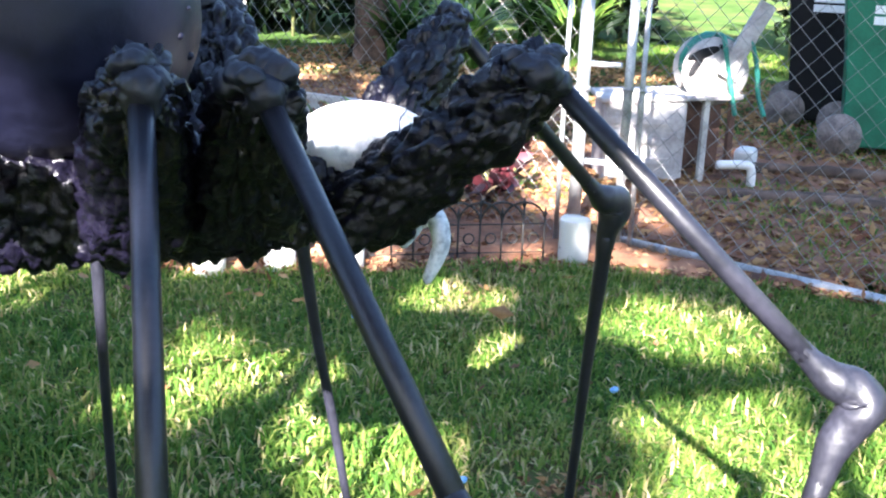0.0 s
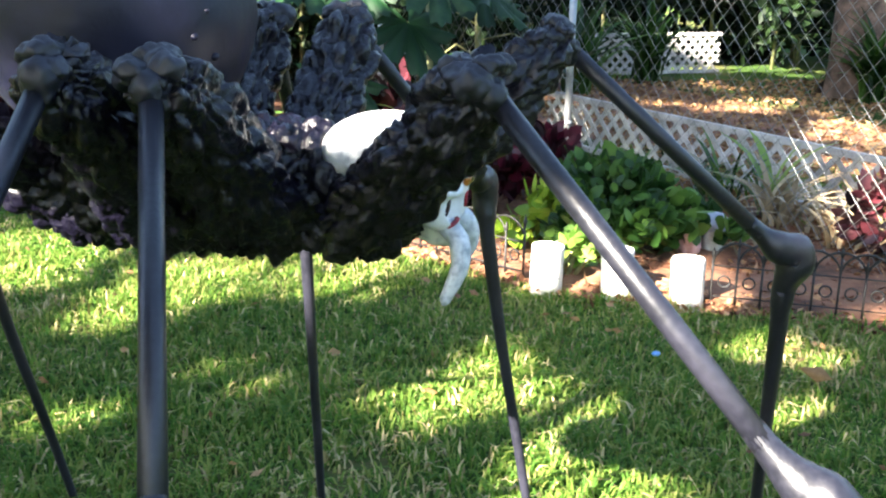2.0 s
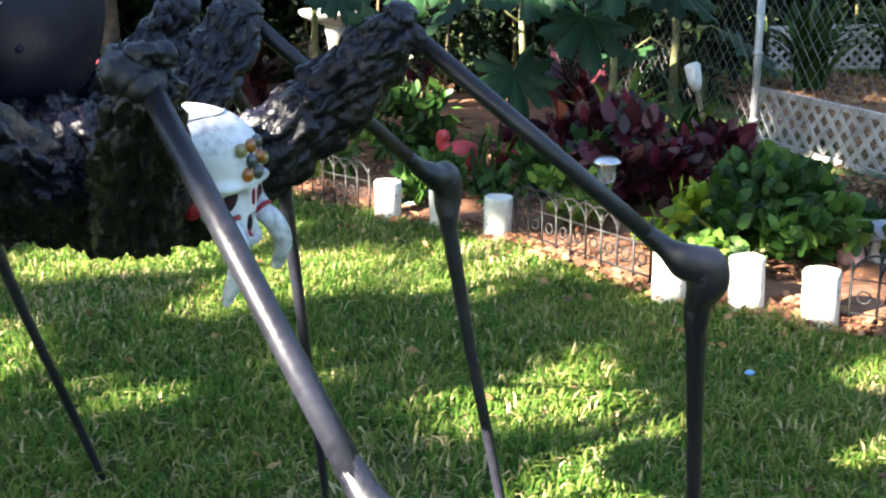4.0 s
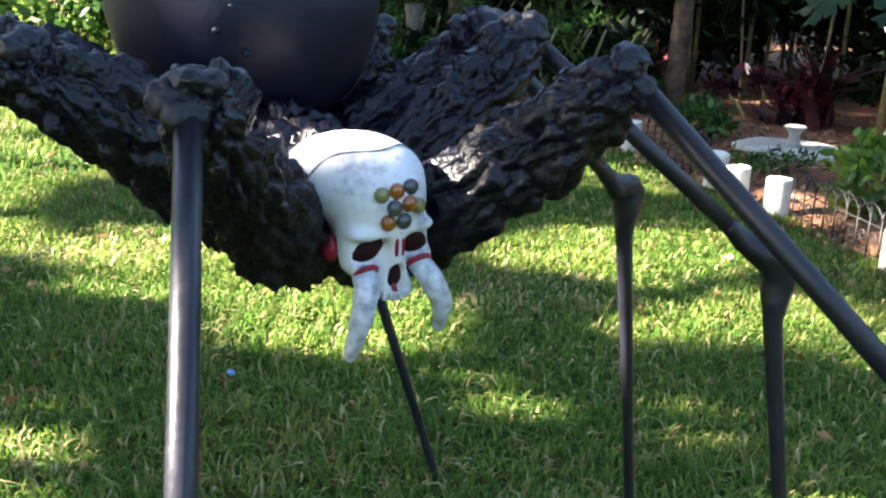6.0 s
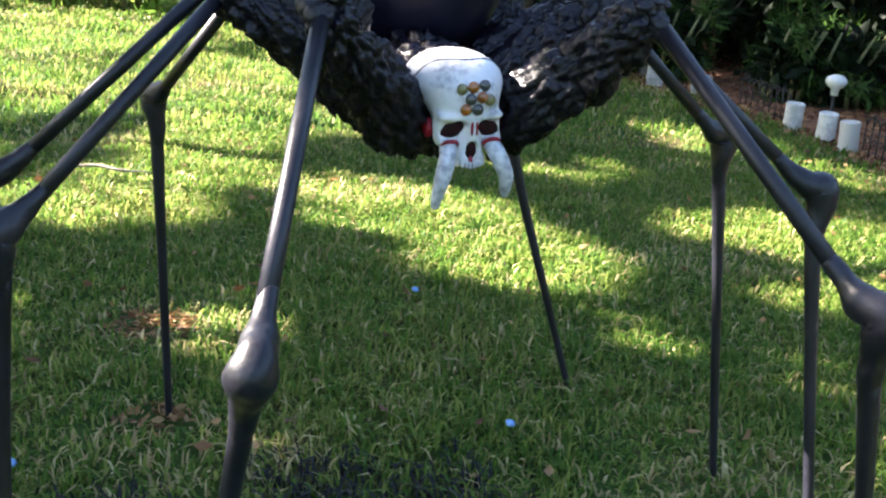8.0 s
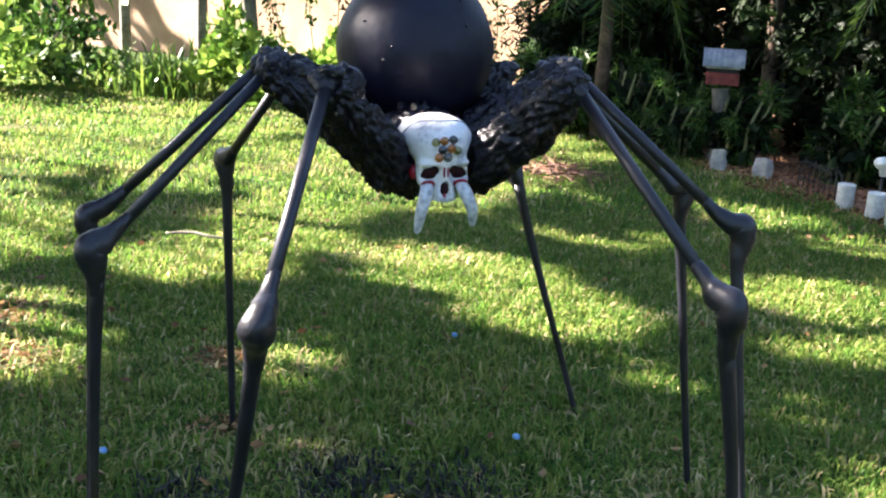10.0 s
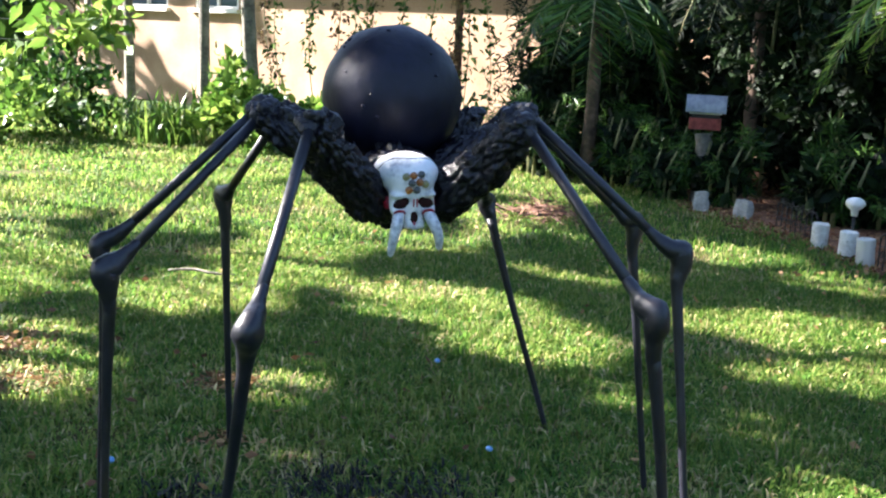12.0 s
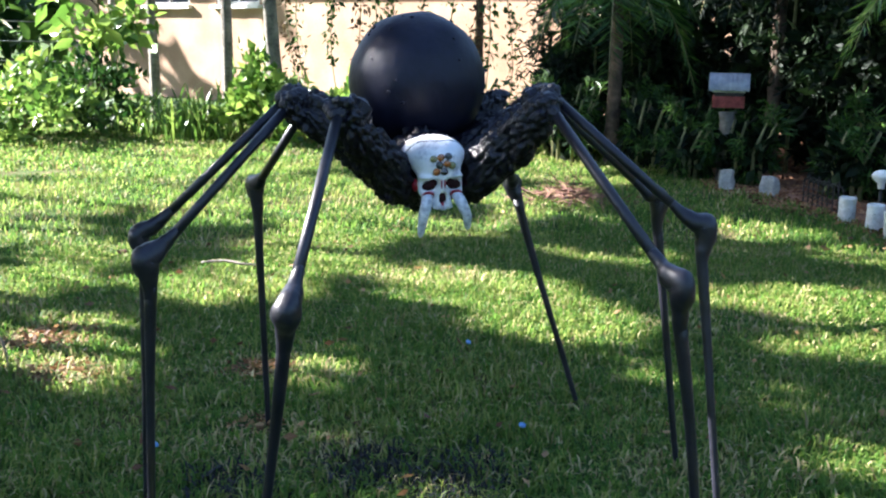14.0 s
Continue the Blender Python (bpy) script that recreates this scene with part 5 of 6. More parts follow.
lathe(bm, [(0.74, 0.0), (0.76, 0.01), (0.75, 0.035), (0.70, 0.05), (0.56, 0.13), (0.40, 0.185), (0.34, 0.195), (0.05, 0.20)], 48)
part("shell", bm, M_DUSTY, tub)
bm = bmesh.new()
tube(bm, [(0.745 * math.cos(2 * math.pi * k / 48), 0.745 * math.sin(2 * math.pi * k / 48), 0.03) for k in range(49)], 0.022, 8, False)
part("rim", bm, M_LATTICE, tub, "white rounded rim")

# a fallen twig on the lawn
bm = bmesh.new()
pp, rr = smooth_path([(-3.30, 2.10, 0.05), (-3.22, 2.20, 0.06), (-3.12, 2.26, 0.055), (-3.06, 2.36, 0.05)], [0.006, 0.008, 0.007, 0.003], 5)
tube(bm, pp, rr, 8)
tagged(part("twig", bm, M_WOOD), "short weathered grey twig lying on the grass", "twig")

# bits of blue plastic and bigger dead leaves on the lawn
M_BLUE = mat("blue_plastic", (0.08, 0.22, 0.55), (0.2, 0.42, 0.75), 30, 0.4)
for x, y in ((-0.50, 1.99), (-0.95, 0.98), (-1.35, 2.4), (1.2, 2.05), (0.55, 1.9), (0.35, 1.55), (0.95, 2.9)):
    bm = bmesh.new()
    blob(bm, (0, 0, 0), 0.014, 2, (1.0, 0.7, 0.6))
    ob = tagged(part("blue_scrap", bm, M_BLUE), "small scrap of blue plastic lying in the grass", "litter", "blue scraps in the grass")
    ob.location = (x, y, 0.045)
bm = bmesh.new()
v, f = leaf_soup(np.array([[0, 0, 0.0]]), np.array([[1.0, 0.4, 0.25]]), np.array([0.10]), np.array([0.045]), 0.5)
lf = tagged(soup("large_leaf", v, f, M_LITTER), "single curled tan leaf on the grass", "leaf")
lf.location = (1.36, 2.62, 0.05)
lf.rotation_euler = (0, 0, 2.2)
bm.free()


# ---- beyond the fence ----
M_GREENBIN = mat("green_plastic", (0.005, 0.10, 0.055), (0.012, 0.17, 0.095), 4.0, 0.4, bump=0.1)
M_BLACKBIN = mat("black_plastic", (0.003, 0.003, 0.004), (0.008, 0.008, 0.010), 4.0, 0.65, bump=0.1, spec=0.25)
M_LABEL = mat("white_label", (0.7, 0.72, 0.72), (0.85, 0.86, 0.86), 8.0, 0.5, bump=0)
M_RUBBER = mat("grey_rubber", (0.10, 0.085, 0.08), (0.24, 0.20, 0.18), 20.0, 0.8)


def wheelie_bin(at, turn, material, label):
    e = thing("wheelie_bin", at, label, "bin", "wheeled rubbish bins")
    e.rotation_euler = (0, 0, turn)
    bm = bmesh.new()
    rings = []
    for w, d, z in ((0.44, 0.46, 0.06), (0.47, 0.52, 0.5), (0.52, 0.62, 0.92), (0.56, 0.66, 0.94), (0.56, 0.66, 0.99)):
        rings.append([bm.verts.new((sx * w / 2, sy * d / 2, z)) for sx, sy in ((-1, -1), (1, -1), (1, 1), (-1, 1))])
    for a, b in zip(rings, rings[1:]):
        for k in range(4):
            bm.faces.new((a[k], a[(k + 1) % 4], b[(k + 1) % 4], b[k]))
    bm.faces.new(rings[0][::-1])
    bm.faces.new(rings[-1])
    bmesh.ops.bevel(bm, geom=bm.edges[:], offset=0.012, segments=2, affect="EDGES", profile=0.5)
    part("body", bm, material, e, smooth=False)
    bm = bmesh.new()
    box(bm, (0.60, 0.70, 0.035), (0, 0, 1.012), None, 0.012)
    part("lid", bm, material, e)
    for s in (-1, 1):
        bm = bmesh.new()
        tube(bm, [(s * 0.235, 0.25, 0.125), (s * 0.285, 0.25, 0.125)], 0.125, 24)
        w = part("wheel", bm, M_RUBBER, e, "grey-brown dusty wheel")
        bm = bmesh.new()
        tube(bm, [(s * 0.286, 0.25, 0.125), (s * 0.292, 0.25, 0.125)], 0.05, 14)
        part("hub", bm, M_RUBBER, w)
    bm = bmesh.new()
    for z in (0.78, 0.84):
        box(bm, (0.006, 0.30, 0.045), (-0.262, 0.0, z), Matrix.Rotation(-0.06, 3, "Y"))
    part("sticker", bm, M_LABEL, e, "pale printed label", smooth=False)
    return e


wheelie_bin((5.18, 3.62, 0), 0.58, M_GREENBIN, "green plastic wheeled bin with a pale label")
wheelie_bin((5.72, 4.36, 0), 0.58, M_BLACKBIN, "black plastic wheeled bin with dusty wheels")

M_BRICKY = mat("rusty_board", (0.07, 0.035, 0.025), (0.17, 0.09, 0.06), 9, 0.85)
reel = thing("hose_reel", (3.28, 3.80, 0), "weathered grey hose reel cabinet with a green hose", "hose reel")
reel.rotation_euler = (0, 0, -0.645)
bm = bmesh.new()
box(bm, (0.40, 0.34, 0.42), (0, 0.17, 0.205), None, 0.012)
cab = part("cabinet", bm, M_DUSTY, reel, smooth=False)
for z in (0.12, 0.22, 0.32):
    bm = bmesh.new()
    box(bm, (0.30, 0.012, 0.035), (-0.02, -0.006, z), None, 0.004)
    part("rib", bm, M_DUSTY, cab, smooth=False)
bm = bmesh.new()
box(bm, (0.70, 0.36, 0.028), (0.12, 0.17, 0.432), Matrix.Rotation(-0.05, 3, "Y"), 0.008)
part("deck", bm, M_DUSTY, reel, smooth=False)
for x, w, m in ((0.30, 0.03, M_CONC), (0.43, 0.03, M_BRICKY)):
    bm = bmesh.new()
    box(bm, (w, 0.05, 0.43), (x, 0.04, 0.21), None, 0.006)
    part("support", bm, m, reel, smooth=False)
bm = bmesh.new()
box(bm, (0.22, 0.02, 0.40), (0.34, 0.30, 0.20), None, 0.004)
part("back_board", bm, M_BRICKY, reel, smooth=False)
for y in (0.06, 0.24):
    bm = bmesh.new()
    tube(bm, [(0.335, y, 0.565), (0.335, y + 0.02, 0.565)], 0.165, 28)
    disc = part("drum_side", bm, M_DUSTY, reel)
    if y < 0.1:
        for a, q in ((2.3, 0.045), (3.0, 0.036), (0.2, 0.03), (1.2, 0.022)):
            bm = bmesh.new()
            blob(bm, (0, 0, 0), q, 2, (1.9, 0.1, 0.55))
            bmesh.ops.transform(bm, verts=bm.verts, matrix=Matrix.Translation((0.335 + 0.10 * math.cos(a), y - 0.001, 0.575 + 0.10 * math.sin(a))) @ Matrix.Rotation(-a - 1.2, 4, "Y"))
            part("slot", bm, M_BLACKBIN, disc, "dark opening in the drum")
bm = bmesh.new()
coil = [(0.335 + (0.135 + 0.01 * math.sin(k)) * math.cos(k * 0.42), 0.09 + 0.14 * k / 90, 0.60 + 0.135 * math.sin(k * 0.42)) for k in range(90)]
tube(bm, coil, 0.011, 7)
hose = part("hose", bm, mat("green_hose", (0.01, 0.12, 0.085), (0.03, 0.24, 0.17), 10, 0.45), reel, "green garden hose")
for dx in (0.0, 0.13):
    bm = bmesh.new()
    pp, rr = smooth_path([(0.33 + dx, 0.1, 0.74), (0.35 + dx, 0.03, 0.73), (0.38 + dx * 1.1, 0.02, 0.60), (0.41 + dx, 0.0, 0.46), (0.43 + dx * 1.1, -0.02, 0.36)], [0.012] * 5, 5)
    tube(bm, pp, rr, 8)
    part("loop", bm, hose.data.materials[0], hose)
bm = bmesh.new()
box(bm, (0.085, 0.03, 0.40), (0.46, 0.03, 0.72), Matrix.Rotation(0.47, 3, "Y"), 0.006)
part("handle", bm, M_DUSTY, reel, "pale weathered flat handle", smooth=False)
bm = bmesh.new()
box(bm, (0.14, 0.10, 0.12), (0, 0, 0.06), None, 0.02)
tray = tagged(part("plastic_crate", bm, M_LATTICE, smooth=False), "small white plastic crate beside the reel cabinet", "crate")
tray.location = (4.05, 3.75, 0)
tray.rotation_euler = (0, 0, 0.4)

bm = bmesh.new()
pp, rr = smooth_path([(3.50, 3.52, 0.13), (3.61, 3.44, 0.132), (3.64, 3.42, 0.115), (3.645, 3.415, 0.05), (3.645, 3.415, -0.03)], [0.022] * 5, 5)
tube(bm, pp, rr, 12)
tagged(part("pvc_pipe", bm, M_LATTICE), "bent white plastic water pipe rising from the ground", "pipe")
for k, (x, y, a, ln, r) in enumerate(((3.55, 3.0, -0.9, 1.5, 0.035), (3.75, 2.95, -0.85, 1.4, 0.028), (3.45, 2.85, -0.98, 1.3, 0.022), (4.25, 3.25, -0.9, 1.3, 0.035))):
    bm = bmesh.new()
    d = Vector((math.cos(a), math.sin(a), 0)) * ln * 0.5
    pp, rr = smooth_path([Vector((x, y, r)) - d, Vector((x + 0.03, y + 0.02, r * 1.2)), Vector((x, y, r)) + d], [r, r * 1.05, r * 0.7], 6)
    tube(bm, pp, rr, 10)
    bm.normal_update()
    for q in bm.verts:
        q.co += q.normal * r * 0.4 * noise.noise(q.co * 22)
    tagged(part("fallen_log", bm, M_BARK), "old brown log lying on the leaf litter", "log", "logs beyond the fence")


# ---- hedge, house and woods ----
def thicket(name, at, size, n, leaf, material, label, long=False, core=0.62):
    """A dense tall shrub: a leafy mass over an inner heap of leaves coloured darker for the shade inside, with canes.
    """
    e = thing(name, at, label, "hedge")
    k = n // 70
    cc, cd = in_blob(k, size, 0.5)
    pick = RNG.integers(0, k, n)
    p = cc[pick] + RNG.normal(size=(n, 3)) * np.array(size) * 0.10
    p[:, 2] = np.abs(p[:, 2] + size[2] * 0.96)
    d = RNG.normal(size=(n, 3)) * 0.6 + cd[pick] * 0.5 + np.array([0, 0, -0.35 if long else 0.15])
    L = leaf * RNG.uniform(0.6, 1.25, n)
    v, f = leaf_soup(p, d, L, L * (0.16 if long else 0.48))
    soup("foliage", v, f, material, e)
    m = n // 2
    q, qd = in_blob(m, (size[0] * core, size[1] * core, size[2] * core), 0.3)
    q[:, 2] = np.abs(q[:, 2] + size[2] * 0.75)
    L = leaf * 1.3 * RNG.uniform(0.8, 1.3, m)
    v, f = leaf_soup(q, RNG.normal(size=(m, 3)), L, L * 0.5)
    soup("inner_foliage", v, f, M_LEAFSHADE, e)
    for i in range(6):
        a = i * 2.4
        b0 = Vector((math.cos(a) * size[0] * 0.45, math.sin(a) * size[1] * 0.45, -0.05))
        bm = bmesh.new()
        tube(bm, [b0, b0 * 1.1 + Vector((0, 0, size[2])), b0 * 1.3 + Vector((0.1, 0, size[2] * 1.7))], [0.02, 0.017, 0.008], 6)
        part("cane", bm, M_STEM, e)
    return e


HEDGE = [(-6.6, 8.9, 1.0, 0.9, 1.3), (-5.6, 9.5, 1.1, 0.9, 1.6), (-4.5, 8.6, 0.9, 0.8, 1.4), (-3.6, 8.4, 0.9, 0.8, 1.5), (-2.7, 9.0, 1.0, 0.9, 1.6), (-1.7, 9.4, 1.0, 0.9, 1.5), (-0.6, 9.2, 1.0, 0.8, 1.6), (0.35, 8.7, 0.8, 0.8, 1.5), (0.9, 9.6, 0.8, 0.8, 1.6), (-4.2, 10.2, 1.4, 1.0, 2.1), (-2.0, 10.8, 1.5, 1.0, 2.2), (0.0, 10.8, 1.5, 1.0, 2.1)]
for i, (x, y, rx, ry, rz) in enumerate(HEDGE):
    thicket("hedge_shrub", (x, y, 0), (rx, ry, rz), 4200, 0.11 if i % 2 else 0.16, M_LEAFSHADE, "tall dark evergreen shrub of the shaded hedge" if i % 2 else "tall dark bamboo-like shrub of the shaded hedge", long=i % 2 == 0)
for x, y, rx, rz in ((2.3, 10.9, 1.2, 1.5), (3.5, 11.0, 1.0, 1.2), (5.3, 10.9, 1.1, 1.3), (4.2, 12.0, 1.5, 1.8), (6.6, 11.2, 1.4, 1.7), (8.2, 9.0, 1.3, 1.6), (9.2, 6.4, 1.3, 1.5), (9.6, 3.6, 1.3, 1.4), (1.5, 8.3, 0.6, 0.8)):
    thicket("hedge_shrub", (x, y, 0), (rx, rx * 0.8, rz), 2600, 0.17, M_LEAFSHADE, "dark leafy shrub beyond the chain-link fence")
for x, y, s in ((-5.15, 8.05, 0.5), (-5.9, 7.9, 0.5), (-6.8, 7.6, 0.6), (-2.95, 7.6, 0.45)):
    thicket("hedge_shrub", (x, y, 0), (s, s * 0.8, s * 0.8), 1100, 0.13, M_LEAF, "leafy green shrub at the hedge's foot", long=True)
thicket("hedge_shrub", (-7.5, 8.5, 0), (0.8, 0.7, 1.1), 2600, 0.14, M_LEAFSHADE, "tall dark bamboo-like shrub at the hedge's end", long=True)
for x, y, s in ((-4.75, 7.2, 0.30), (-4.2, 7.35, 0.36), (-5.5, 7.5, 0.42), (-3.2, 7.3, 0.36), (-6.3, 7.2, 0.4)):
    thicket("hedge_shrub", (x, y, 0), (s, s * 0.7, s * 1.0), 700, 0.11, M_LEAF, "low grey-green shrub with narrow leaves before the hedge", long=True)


def palm(at, h, n, length, material, label):
    """A palm: a ringed trunk and arching feather fronds with hanging leaflets."""
    e = thing("palm", at, label, "palm", "palms over the hedge")
    bm = bmesh.new()
    pp, rr = smooth_path([(0, 0, -0.1), (0.02, 0.01, h * 0.5), (0, 0.02, h)], [0.075, 0.06, 0.05], 12)
    tube(bm, pp, [r * (1.08 if k % 2 else 0.97) for k, r in enumerate(rr)], 14)
    part("trunk", bm, M_BARK, e)
    for k in range(n):
        a = k * 2.4 + at[0]
        L = length * random.uniform(0.75, 1.1)
        rise_, fall = random.uniform(0.15, 0.5), random.uniform(0.7, 1.2)
        mid = [Vector((math.cos(a) * L * t * (1 - 0.25 * t), math.sin(a) * L * t * (1 - 0.25 * t), h + L * (rise_ * t - fall * t * t))) for t in (0, 0.15, 0.3, 0.45, 0.6, 0.75, 0.9, 1.0)]
        bm = bmesh.new()
        tube(bm, mid, [0.012, 0.010, 0.009, 0.008, 0.006, 0.005, 0.004, 0.002], 6)
        fr = part("frond", bm, M_STEM, e)
        m = 96
        t = np.linspace(0.12, 1.0, m)
        M = np.array([tuple(q) for q in mid])
        ts = np.array([0, 0.15, 0.3, 0.45, 0.6, 0.75, 0.9, 1.0])
        p = np.column_stack([np.interp(t, ts, M[:, c]) for c in range(3)])
        side = np.where(np.arange(m) % 2, 1.0, -1.0)[:, None] * np.array([-math.sin(a), math.cos(a), 0])
        d = side * 0.8 + np.array([math.cos(a) * 0.35, math.sin(a) * 0.35, -0.55]) + RNG.normal(size=(m, 3)) * 0.12
        LL = 0.30 * length * np.sin(np.pi * (0.12 + 0.8 * t)) * RNG.uniform(0.8, 1.15, m)
        v, f = leaf_soup(p, d, LL, LL * 0.075, 0.3)
        tagged(soup("blade", v, f, material, fr), kind="stuff")
    return e


palm((-5.95, 7.45, 0), 1.75, 12, 1.25, M_LEAF, "slender palm with arching green fronds at the hedge's end")
palm((-4.6, 8.15, 0), 2.15, 12, 1.3, M_LEAFSHADE, "dark palm with drooping fronds in the hedge")
palm((-2.45, 7.75, 0), 1.95, 11, 1.2, M_LIGHTLEAF, "palm with yellow-green drooping fronds over the bed")

for k in range(7):
    x, y = -2.6 + 0.6 * k + random.uniform(-0.28, 0.28), 8.15 + random.uniform(-0.35, 0.5)
    bm = bmesh.new()
    tube(bm, [(0, 0, -0.05), (random.uniform(-0.1, 0.1), 0, 0.9), (random.uniform(-0.25, 0.25), 0, 2.2)], [0.011, 0.009, 0.006], 7)
    ob = tagged(part("bamboo_cane", bm, M_BAMBOO), "slim tan cane standing before the hedge", "cane", "canes before the hedge")
    ob.location = (x, y, 0)

# far side: bushes (the pale ones carry sunlight in their leaf colour), wire fence, trunks and a house
bush("bush", (-10.9, 3.0, 0), (1.0, 0.7, 0.40), 1500, 0.13, M_LIGHTLEAF, "dense green boundary bush at the lawn's far side", stems=9)
bush("bush", (-11.4, 4.1, 0), (0.9, 0.7, 0.40), 1400, 0.13, M_LEAF, "dense dark green boundary bush", stems=9)
bush("bush", (-12.2, 2.0, 0), (1.0, 0.8, 0.44), 1400, 0.14, M_LEAF, "broad green bush at the lawn's edge", stems=9)
bush("bush", (-9.3, 5.35, 0), (0.62, 0.5, 0.42), 1100, 0.14, M_LIGHTLEAF, "sunlit yellow-green bush on the far side", stems=9, wide=0.65)
bush("bush", (-8.6, 6.0, 0), (0.5, 0.45, 0.36), 900, 0.12, M_LIGHTLEAF, "sunlit light green bush on the far side", stems=9, wide=0.6)
bush("bush", (-7.9, 6.9, 0), (0.55, 0.5, 0.40), 900, 0.12, M_LEAF, "mid-green bush at the lawn's far corner", stems=9)
for x, y in ((-10.5, 4.6), (-10.2, 5.0), (-9.9, 4.7), (-10.9, 5.3)):
    strap_plant("tall_grass", (x, y, 0), 60, 0.75, 0.03, M_LIGHTLEAF, "clump of tall sunlit grass", "grass clump", group="tall grass clumps", spread=0.22)
tree((-11.4, 4.2, 0), 1.75, 0.035, 9, 230, 0.28, (0.6, 0.45), M_LIGHTLEAF, "young tree with large oval green leaves by the wire fence", crown_z=0.6)
bush("bush", (-10.2, 6.0, 0), (0.5, 0.4, 0.42), 700, 0.10, M_LIGHTLEAF, "loose sunlit bush before the house wall", stems=9, wide=0.4)
bush("bush", (-8.9, 7.3, 0), (0.4, 0.35, 0.5), 420, 0.10, M_LIGHTLEAF, "thin feathery bush before the house wall", stems=9, wide=0.3)
for x, y, r, lean in ((-11.5, 5.9, 0.075, 0), (-10.9, 6.3, 0.10, 0), (-9.0, 8.1, 0.055, 0), (-12.8, 5.4, 0.07, 0)):
    tree((x, y, 0), 4.6, r, 7, 900, 0.20, (1.4, 1.0), M_LEAF, "slim grey-barked tree near the house", M_BARKG if r != 0.055 else M_BARK, 0.6)

wire_f = thing("wire_fence", (-12.4, 3.6, 0), "old wire fence with thin strands and a wooden post", "fence", kind="structure")
for k in range(5):
    bm = bmesh.new()
    tube(bm, [(-0.9, -1.6, 0.35 + 0.24 * k), (0.6, 0.9, 0.34 + 0.24 * k)], 0.006, 5)
    part("strand", bm, M_WIRE, wire_f)
for x, y in ((-0.9, -1.6), (0.6, 0.9)):
    bm = bmesh.new()
    tube(bm, [(x, y, -0.1), (x, y, 1.6)], 0.04, 9)
    part("post", bm, M_WOOD, wire_f)

M_STUCCO = mat("peach_stucco", (0.27, 0.170, 0.105), (0.42, 0.285, 0.19), 1.6, 0.9, bump=0.5, bscale=40, c3=(0.35, 0.225, 0.145))
M_ROOF = mat("roof_shingle", (0.10, 0.09, 0.08), (0.22, 0.20, 0.18), 3.0, 0.9, bump=0.7, bscale=14)
M_PANE = bpy.data.materials.new("window_pane")
M_PANE.use_nodes = True
pb = M_PANE.node_tree.nodes["Principled BSDF"]
pb.inputs["Base Color"].default_value = (0.10, 0.13, 0.16, 1)
pb.inputs["Roughness"].default_value = 0.08
HN = Vector((0.30, -0.954, 0))
HA = Vector((0.954, 0.30, 0))
home = thing("house", (-12.3, 9.3, 0), "single-storey house with sunlit peach stucco walls", "house")
hturn = Matrix((HA, -HN, Vector((0, 0, 1)))).transposed()
home.matrix_world = Matrix.Translation((-12.3, 9.3, 0)) @ hturn.to_4x4()
WINS = [(-5.82, 1.2), (-3.95, 1.1), (3.6, 0.9)]
edges = [-9.0]
for c, w in WINS:
    edges += [c - w / 2, c + w / 2]
edges.append(7.0)
slabs = [((edges[k + 1] - edges[k], 0.2, 2.9), ((edges[k] + edges[k + 1]) / 2, 0.1, 1.45)) for k in range(0, len(edges), 2)]
for c, w in WINS:
    slabs += [((w, 0.2, 1.66), (c, 0.1, 0.83)), ((w, 0.2, 0.24), (c, 0.1, 2.78))]
slabs += [((0.2, 6.0, 2.9), (sx, 3.2, 1.45)) for sx in (-8.9, 6.9)]
for size, mid in slabs:
    bm = bmesh.new()
    box(bm, size, mid)
    part("wall", bm, M_STUCCO, home, smooth=False)
bm = bmesh.new()
box(bm, (17.2, 7.4, 0.22), (-1.0, 3.0, 3.0))
part("roof", bm, M_ROOF, home, smooth=False)
for c, w in WINS:
    bm = bmesh.new()
    for sx in (-1, 1):
        box(bm, (0.06, 0.08, 1.0), (c + sx * (w / 2 - 0.03), 0.06, 2.16))
    for z in (1.69, 2.63):
        box(bm, (w - 0.12, 0.08, 0.06), (c, 0.06, z))
    box(bm, (0.04, 0.06, 0.88), (c, 0.06, 2.16))
    wd = part("window", bm, M_LATTICE, home, "white window frame", smooth=False)
    bm = bmesh.new()
    box(bm, (w - 0.12, 0.012, 0.88), (c, 0.10, 2.16))
    part("pane", bm, M_PANE, wd, "grey-blue window glass", smooth=False)
    bm = bmesh.new()
    box(bm, (w + 0.14, 0.14, 0.06), (c, -0.03, 1.63))
    part("sill", bm, M_LATTICE, wd, smooth=False)

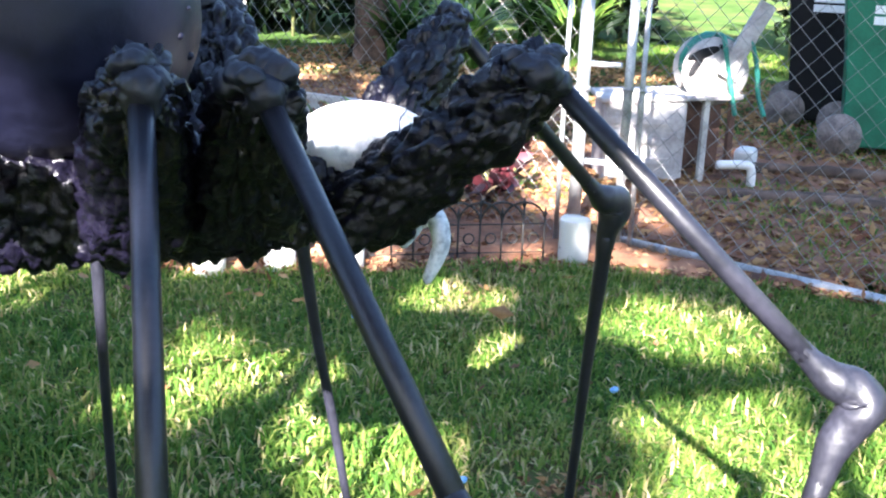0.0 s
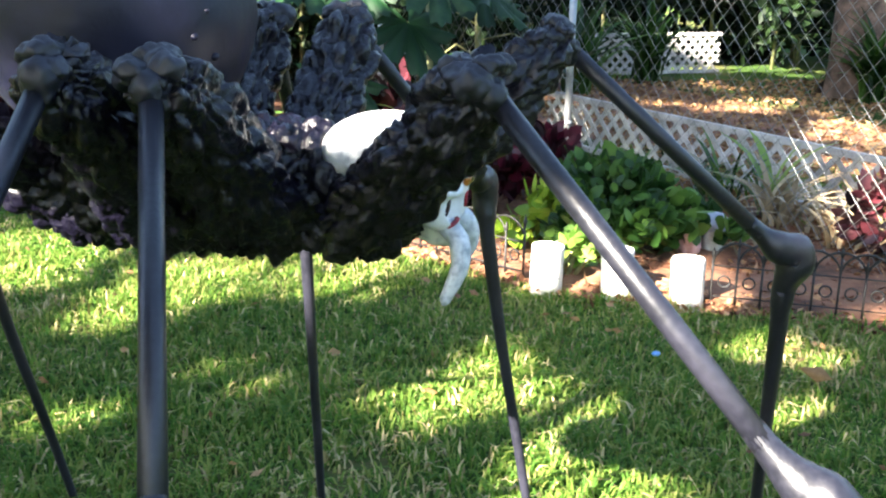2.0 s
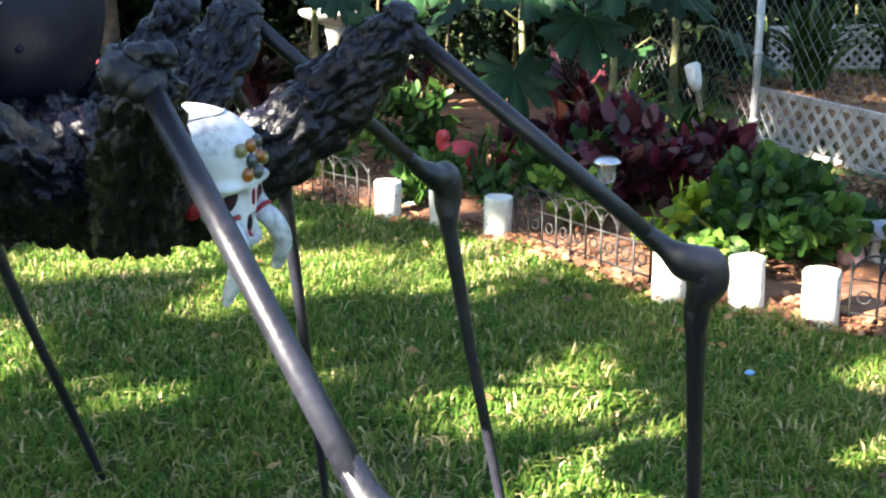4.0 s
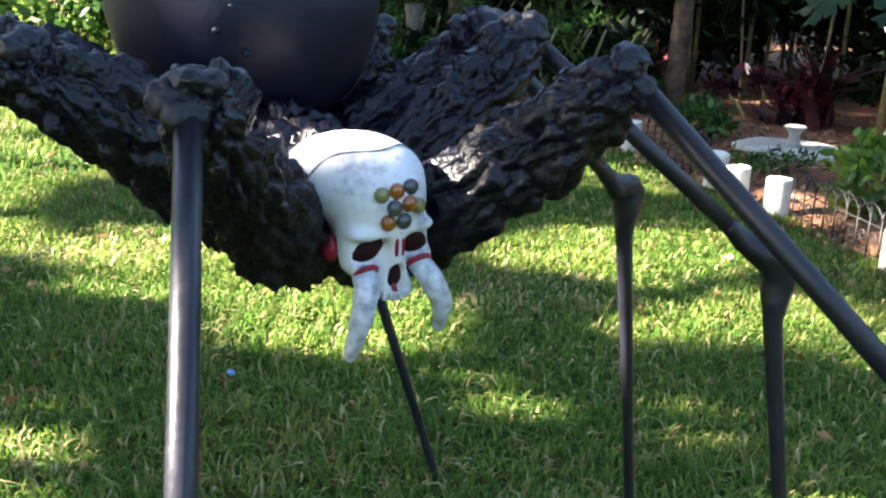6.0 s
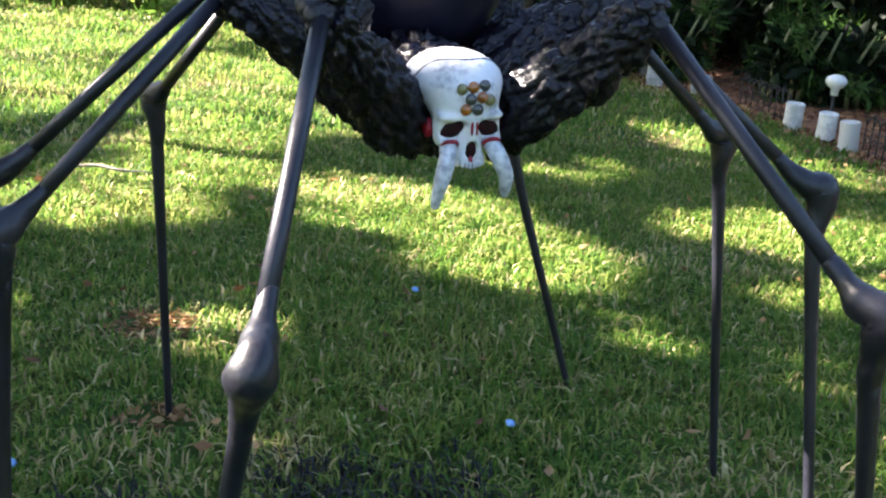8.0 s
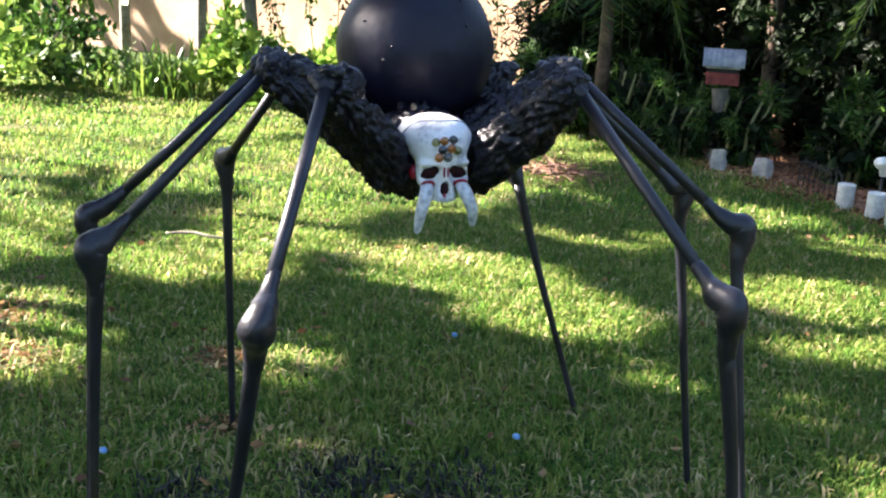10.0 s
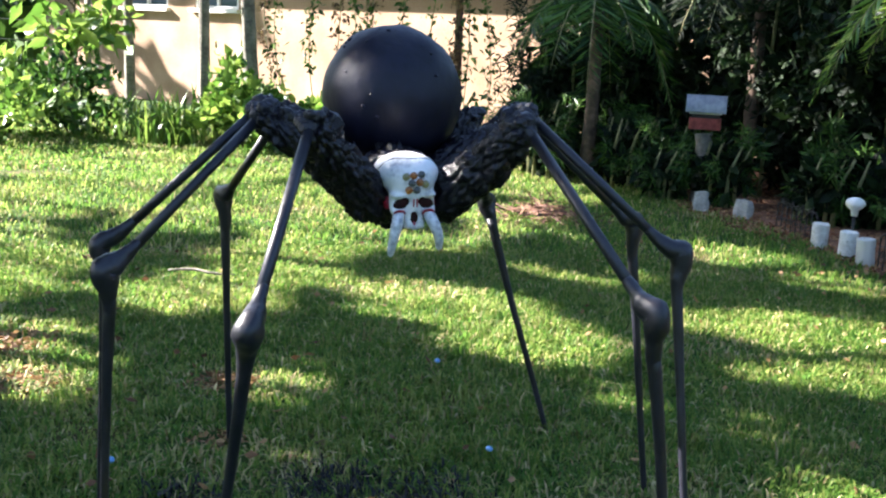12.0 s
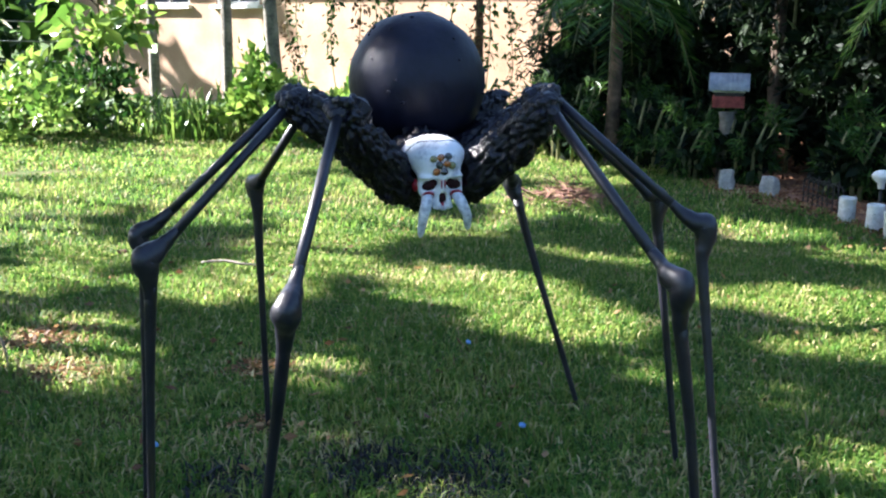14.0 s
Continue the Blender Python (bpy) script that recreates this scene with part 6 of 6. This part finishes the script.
# hanging vines before the house
M_BROWNLEAF = mat("leaf_brown", (0.07, 0.045, 0.025), (0.20, 0.14, 0.07), 3.0, 0.8, bump=0, leaf=0.2, island=True)
for k in range(15):
    x, y = -10.9 + 0.23 * k + random.uniform(-0.12, 0.12), 6.5 + 0.16 * k + random.uniform(-0.15, 0.15)
    vine = thing("hanging_vine", (x, y, 0), "thin hanging vine with small dry leaves", "vine", "vines before the house")
    n = random.randint(120, 280)
    z = RNG.uniform(random.uniform(0.3, 0.9), 3.4, n)
    p = np.column_stack([0.08 * np.sin(z * 3 + k) + RNG.normal(size=n) * 0.05, 0.05 * np.cos(z * 2) + RNG.normal(size=n) * 0.05, z])
    L = RNG.uniform(0.05, 0.12, n)
    v, f = leaf_soup(p, RNG.normal(size=(n, 3)) + np.array([0, 0, -0.8]), L, L * 0.5)
    soup("leaves", v, f, M_LEAF if k % 3 else M_BROWNLEAF, vine)
    bm = bmesh.new()
    tube(bm, [(0.08 * math.sin(q * 0.3 * 3 + k), 0.05 * math.cos(q * 0.6), q * 0.3) for q in range(0, 13)], 0.007, 5)
    part("stem", bm, M_STEM, vine)

# woods all round, far off, added to fill reflections and the background
n = 26000
a = RNG.uniform(0, 2 * np.pi, n)
r = RNG.uniform(24, 33, n)
p = np.column_stack([np.cos(a) * r, np.sin(a) * r, np.abs(RNG.normal(size=n)) * 2.6 + 1.4 * (1 + np.sin(a * 9) * np.cos(a * 23)) * RNG.random(n)])
L = RNG.uniform(0.5, 1.0, n)
v, f = leaf_soup(p, RNG.normal(size=(n, 3)), L, L * 0.6)
tagged(soup("far_woods", v, f, M_LEAF), "added ring of green leaves round the yards", "woods", kind="stuff")

# sparse grass and litter beyond the fence
sp_ = scatter(90000, 2.2, 9, 1.0, 10, lambda x, y: (x > 2.5 - 0.28 * (y - 3.0)) & (beyond_edge(x, y) > -0.2) & (np.hypot(x - 4.4, y - 7.6) > 2.4) & (bare(x * 0.8, y * 0.8) < np.where((y < 5.0) & (x < 4.6), -0.25, 0.6)))[:40000]
m = len(sp_)
v, f = blade_mesh(on_ground(sp_, -0.004), RNG.uniform(0.03, 0.08, m), RNG.uniform(0.006, 0.012, m), RNG.uniform(0.3, 1.2, m))
tagged(soup("rough_grass", v, f, M_GRASS), "patchy grass beyond the chain-link fence", "grass", kind="stuff")
lp = scatter(16000, 2.0, 7, 1.5, 9.4, lambda x, y: (x > 2.4 - 0.28 * (y - 3.0)))
v, f = leaf_soup(on_ground(lp, 0.03), np.column_stack([RNG.normal(size=(len(lp), 2)), RNG.normal(size=len(lp)) * 0.25]), RNG.uniform(0.03, 0.09, len(lp)), RNG.uniform(0.015, 0.04, len(lp)), 0.3)
tagged(soup("leaf_litter", v, f, M_LITTER), "brown leaf litter beyond the fence", "leaf litter", kind="stuff")
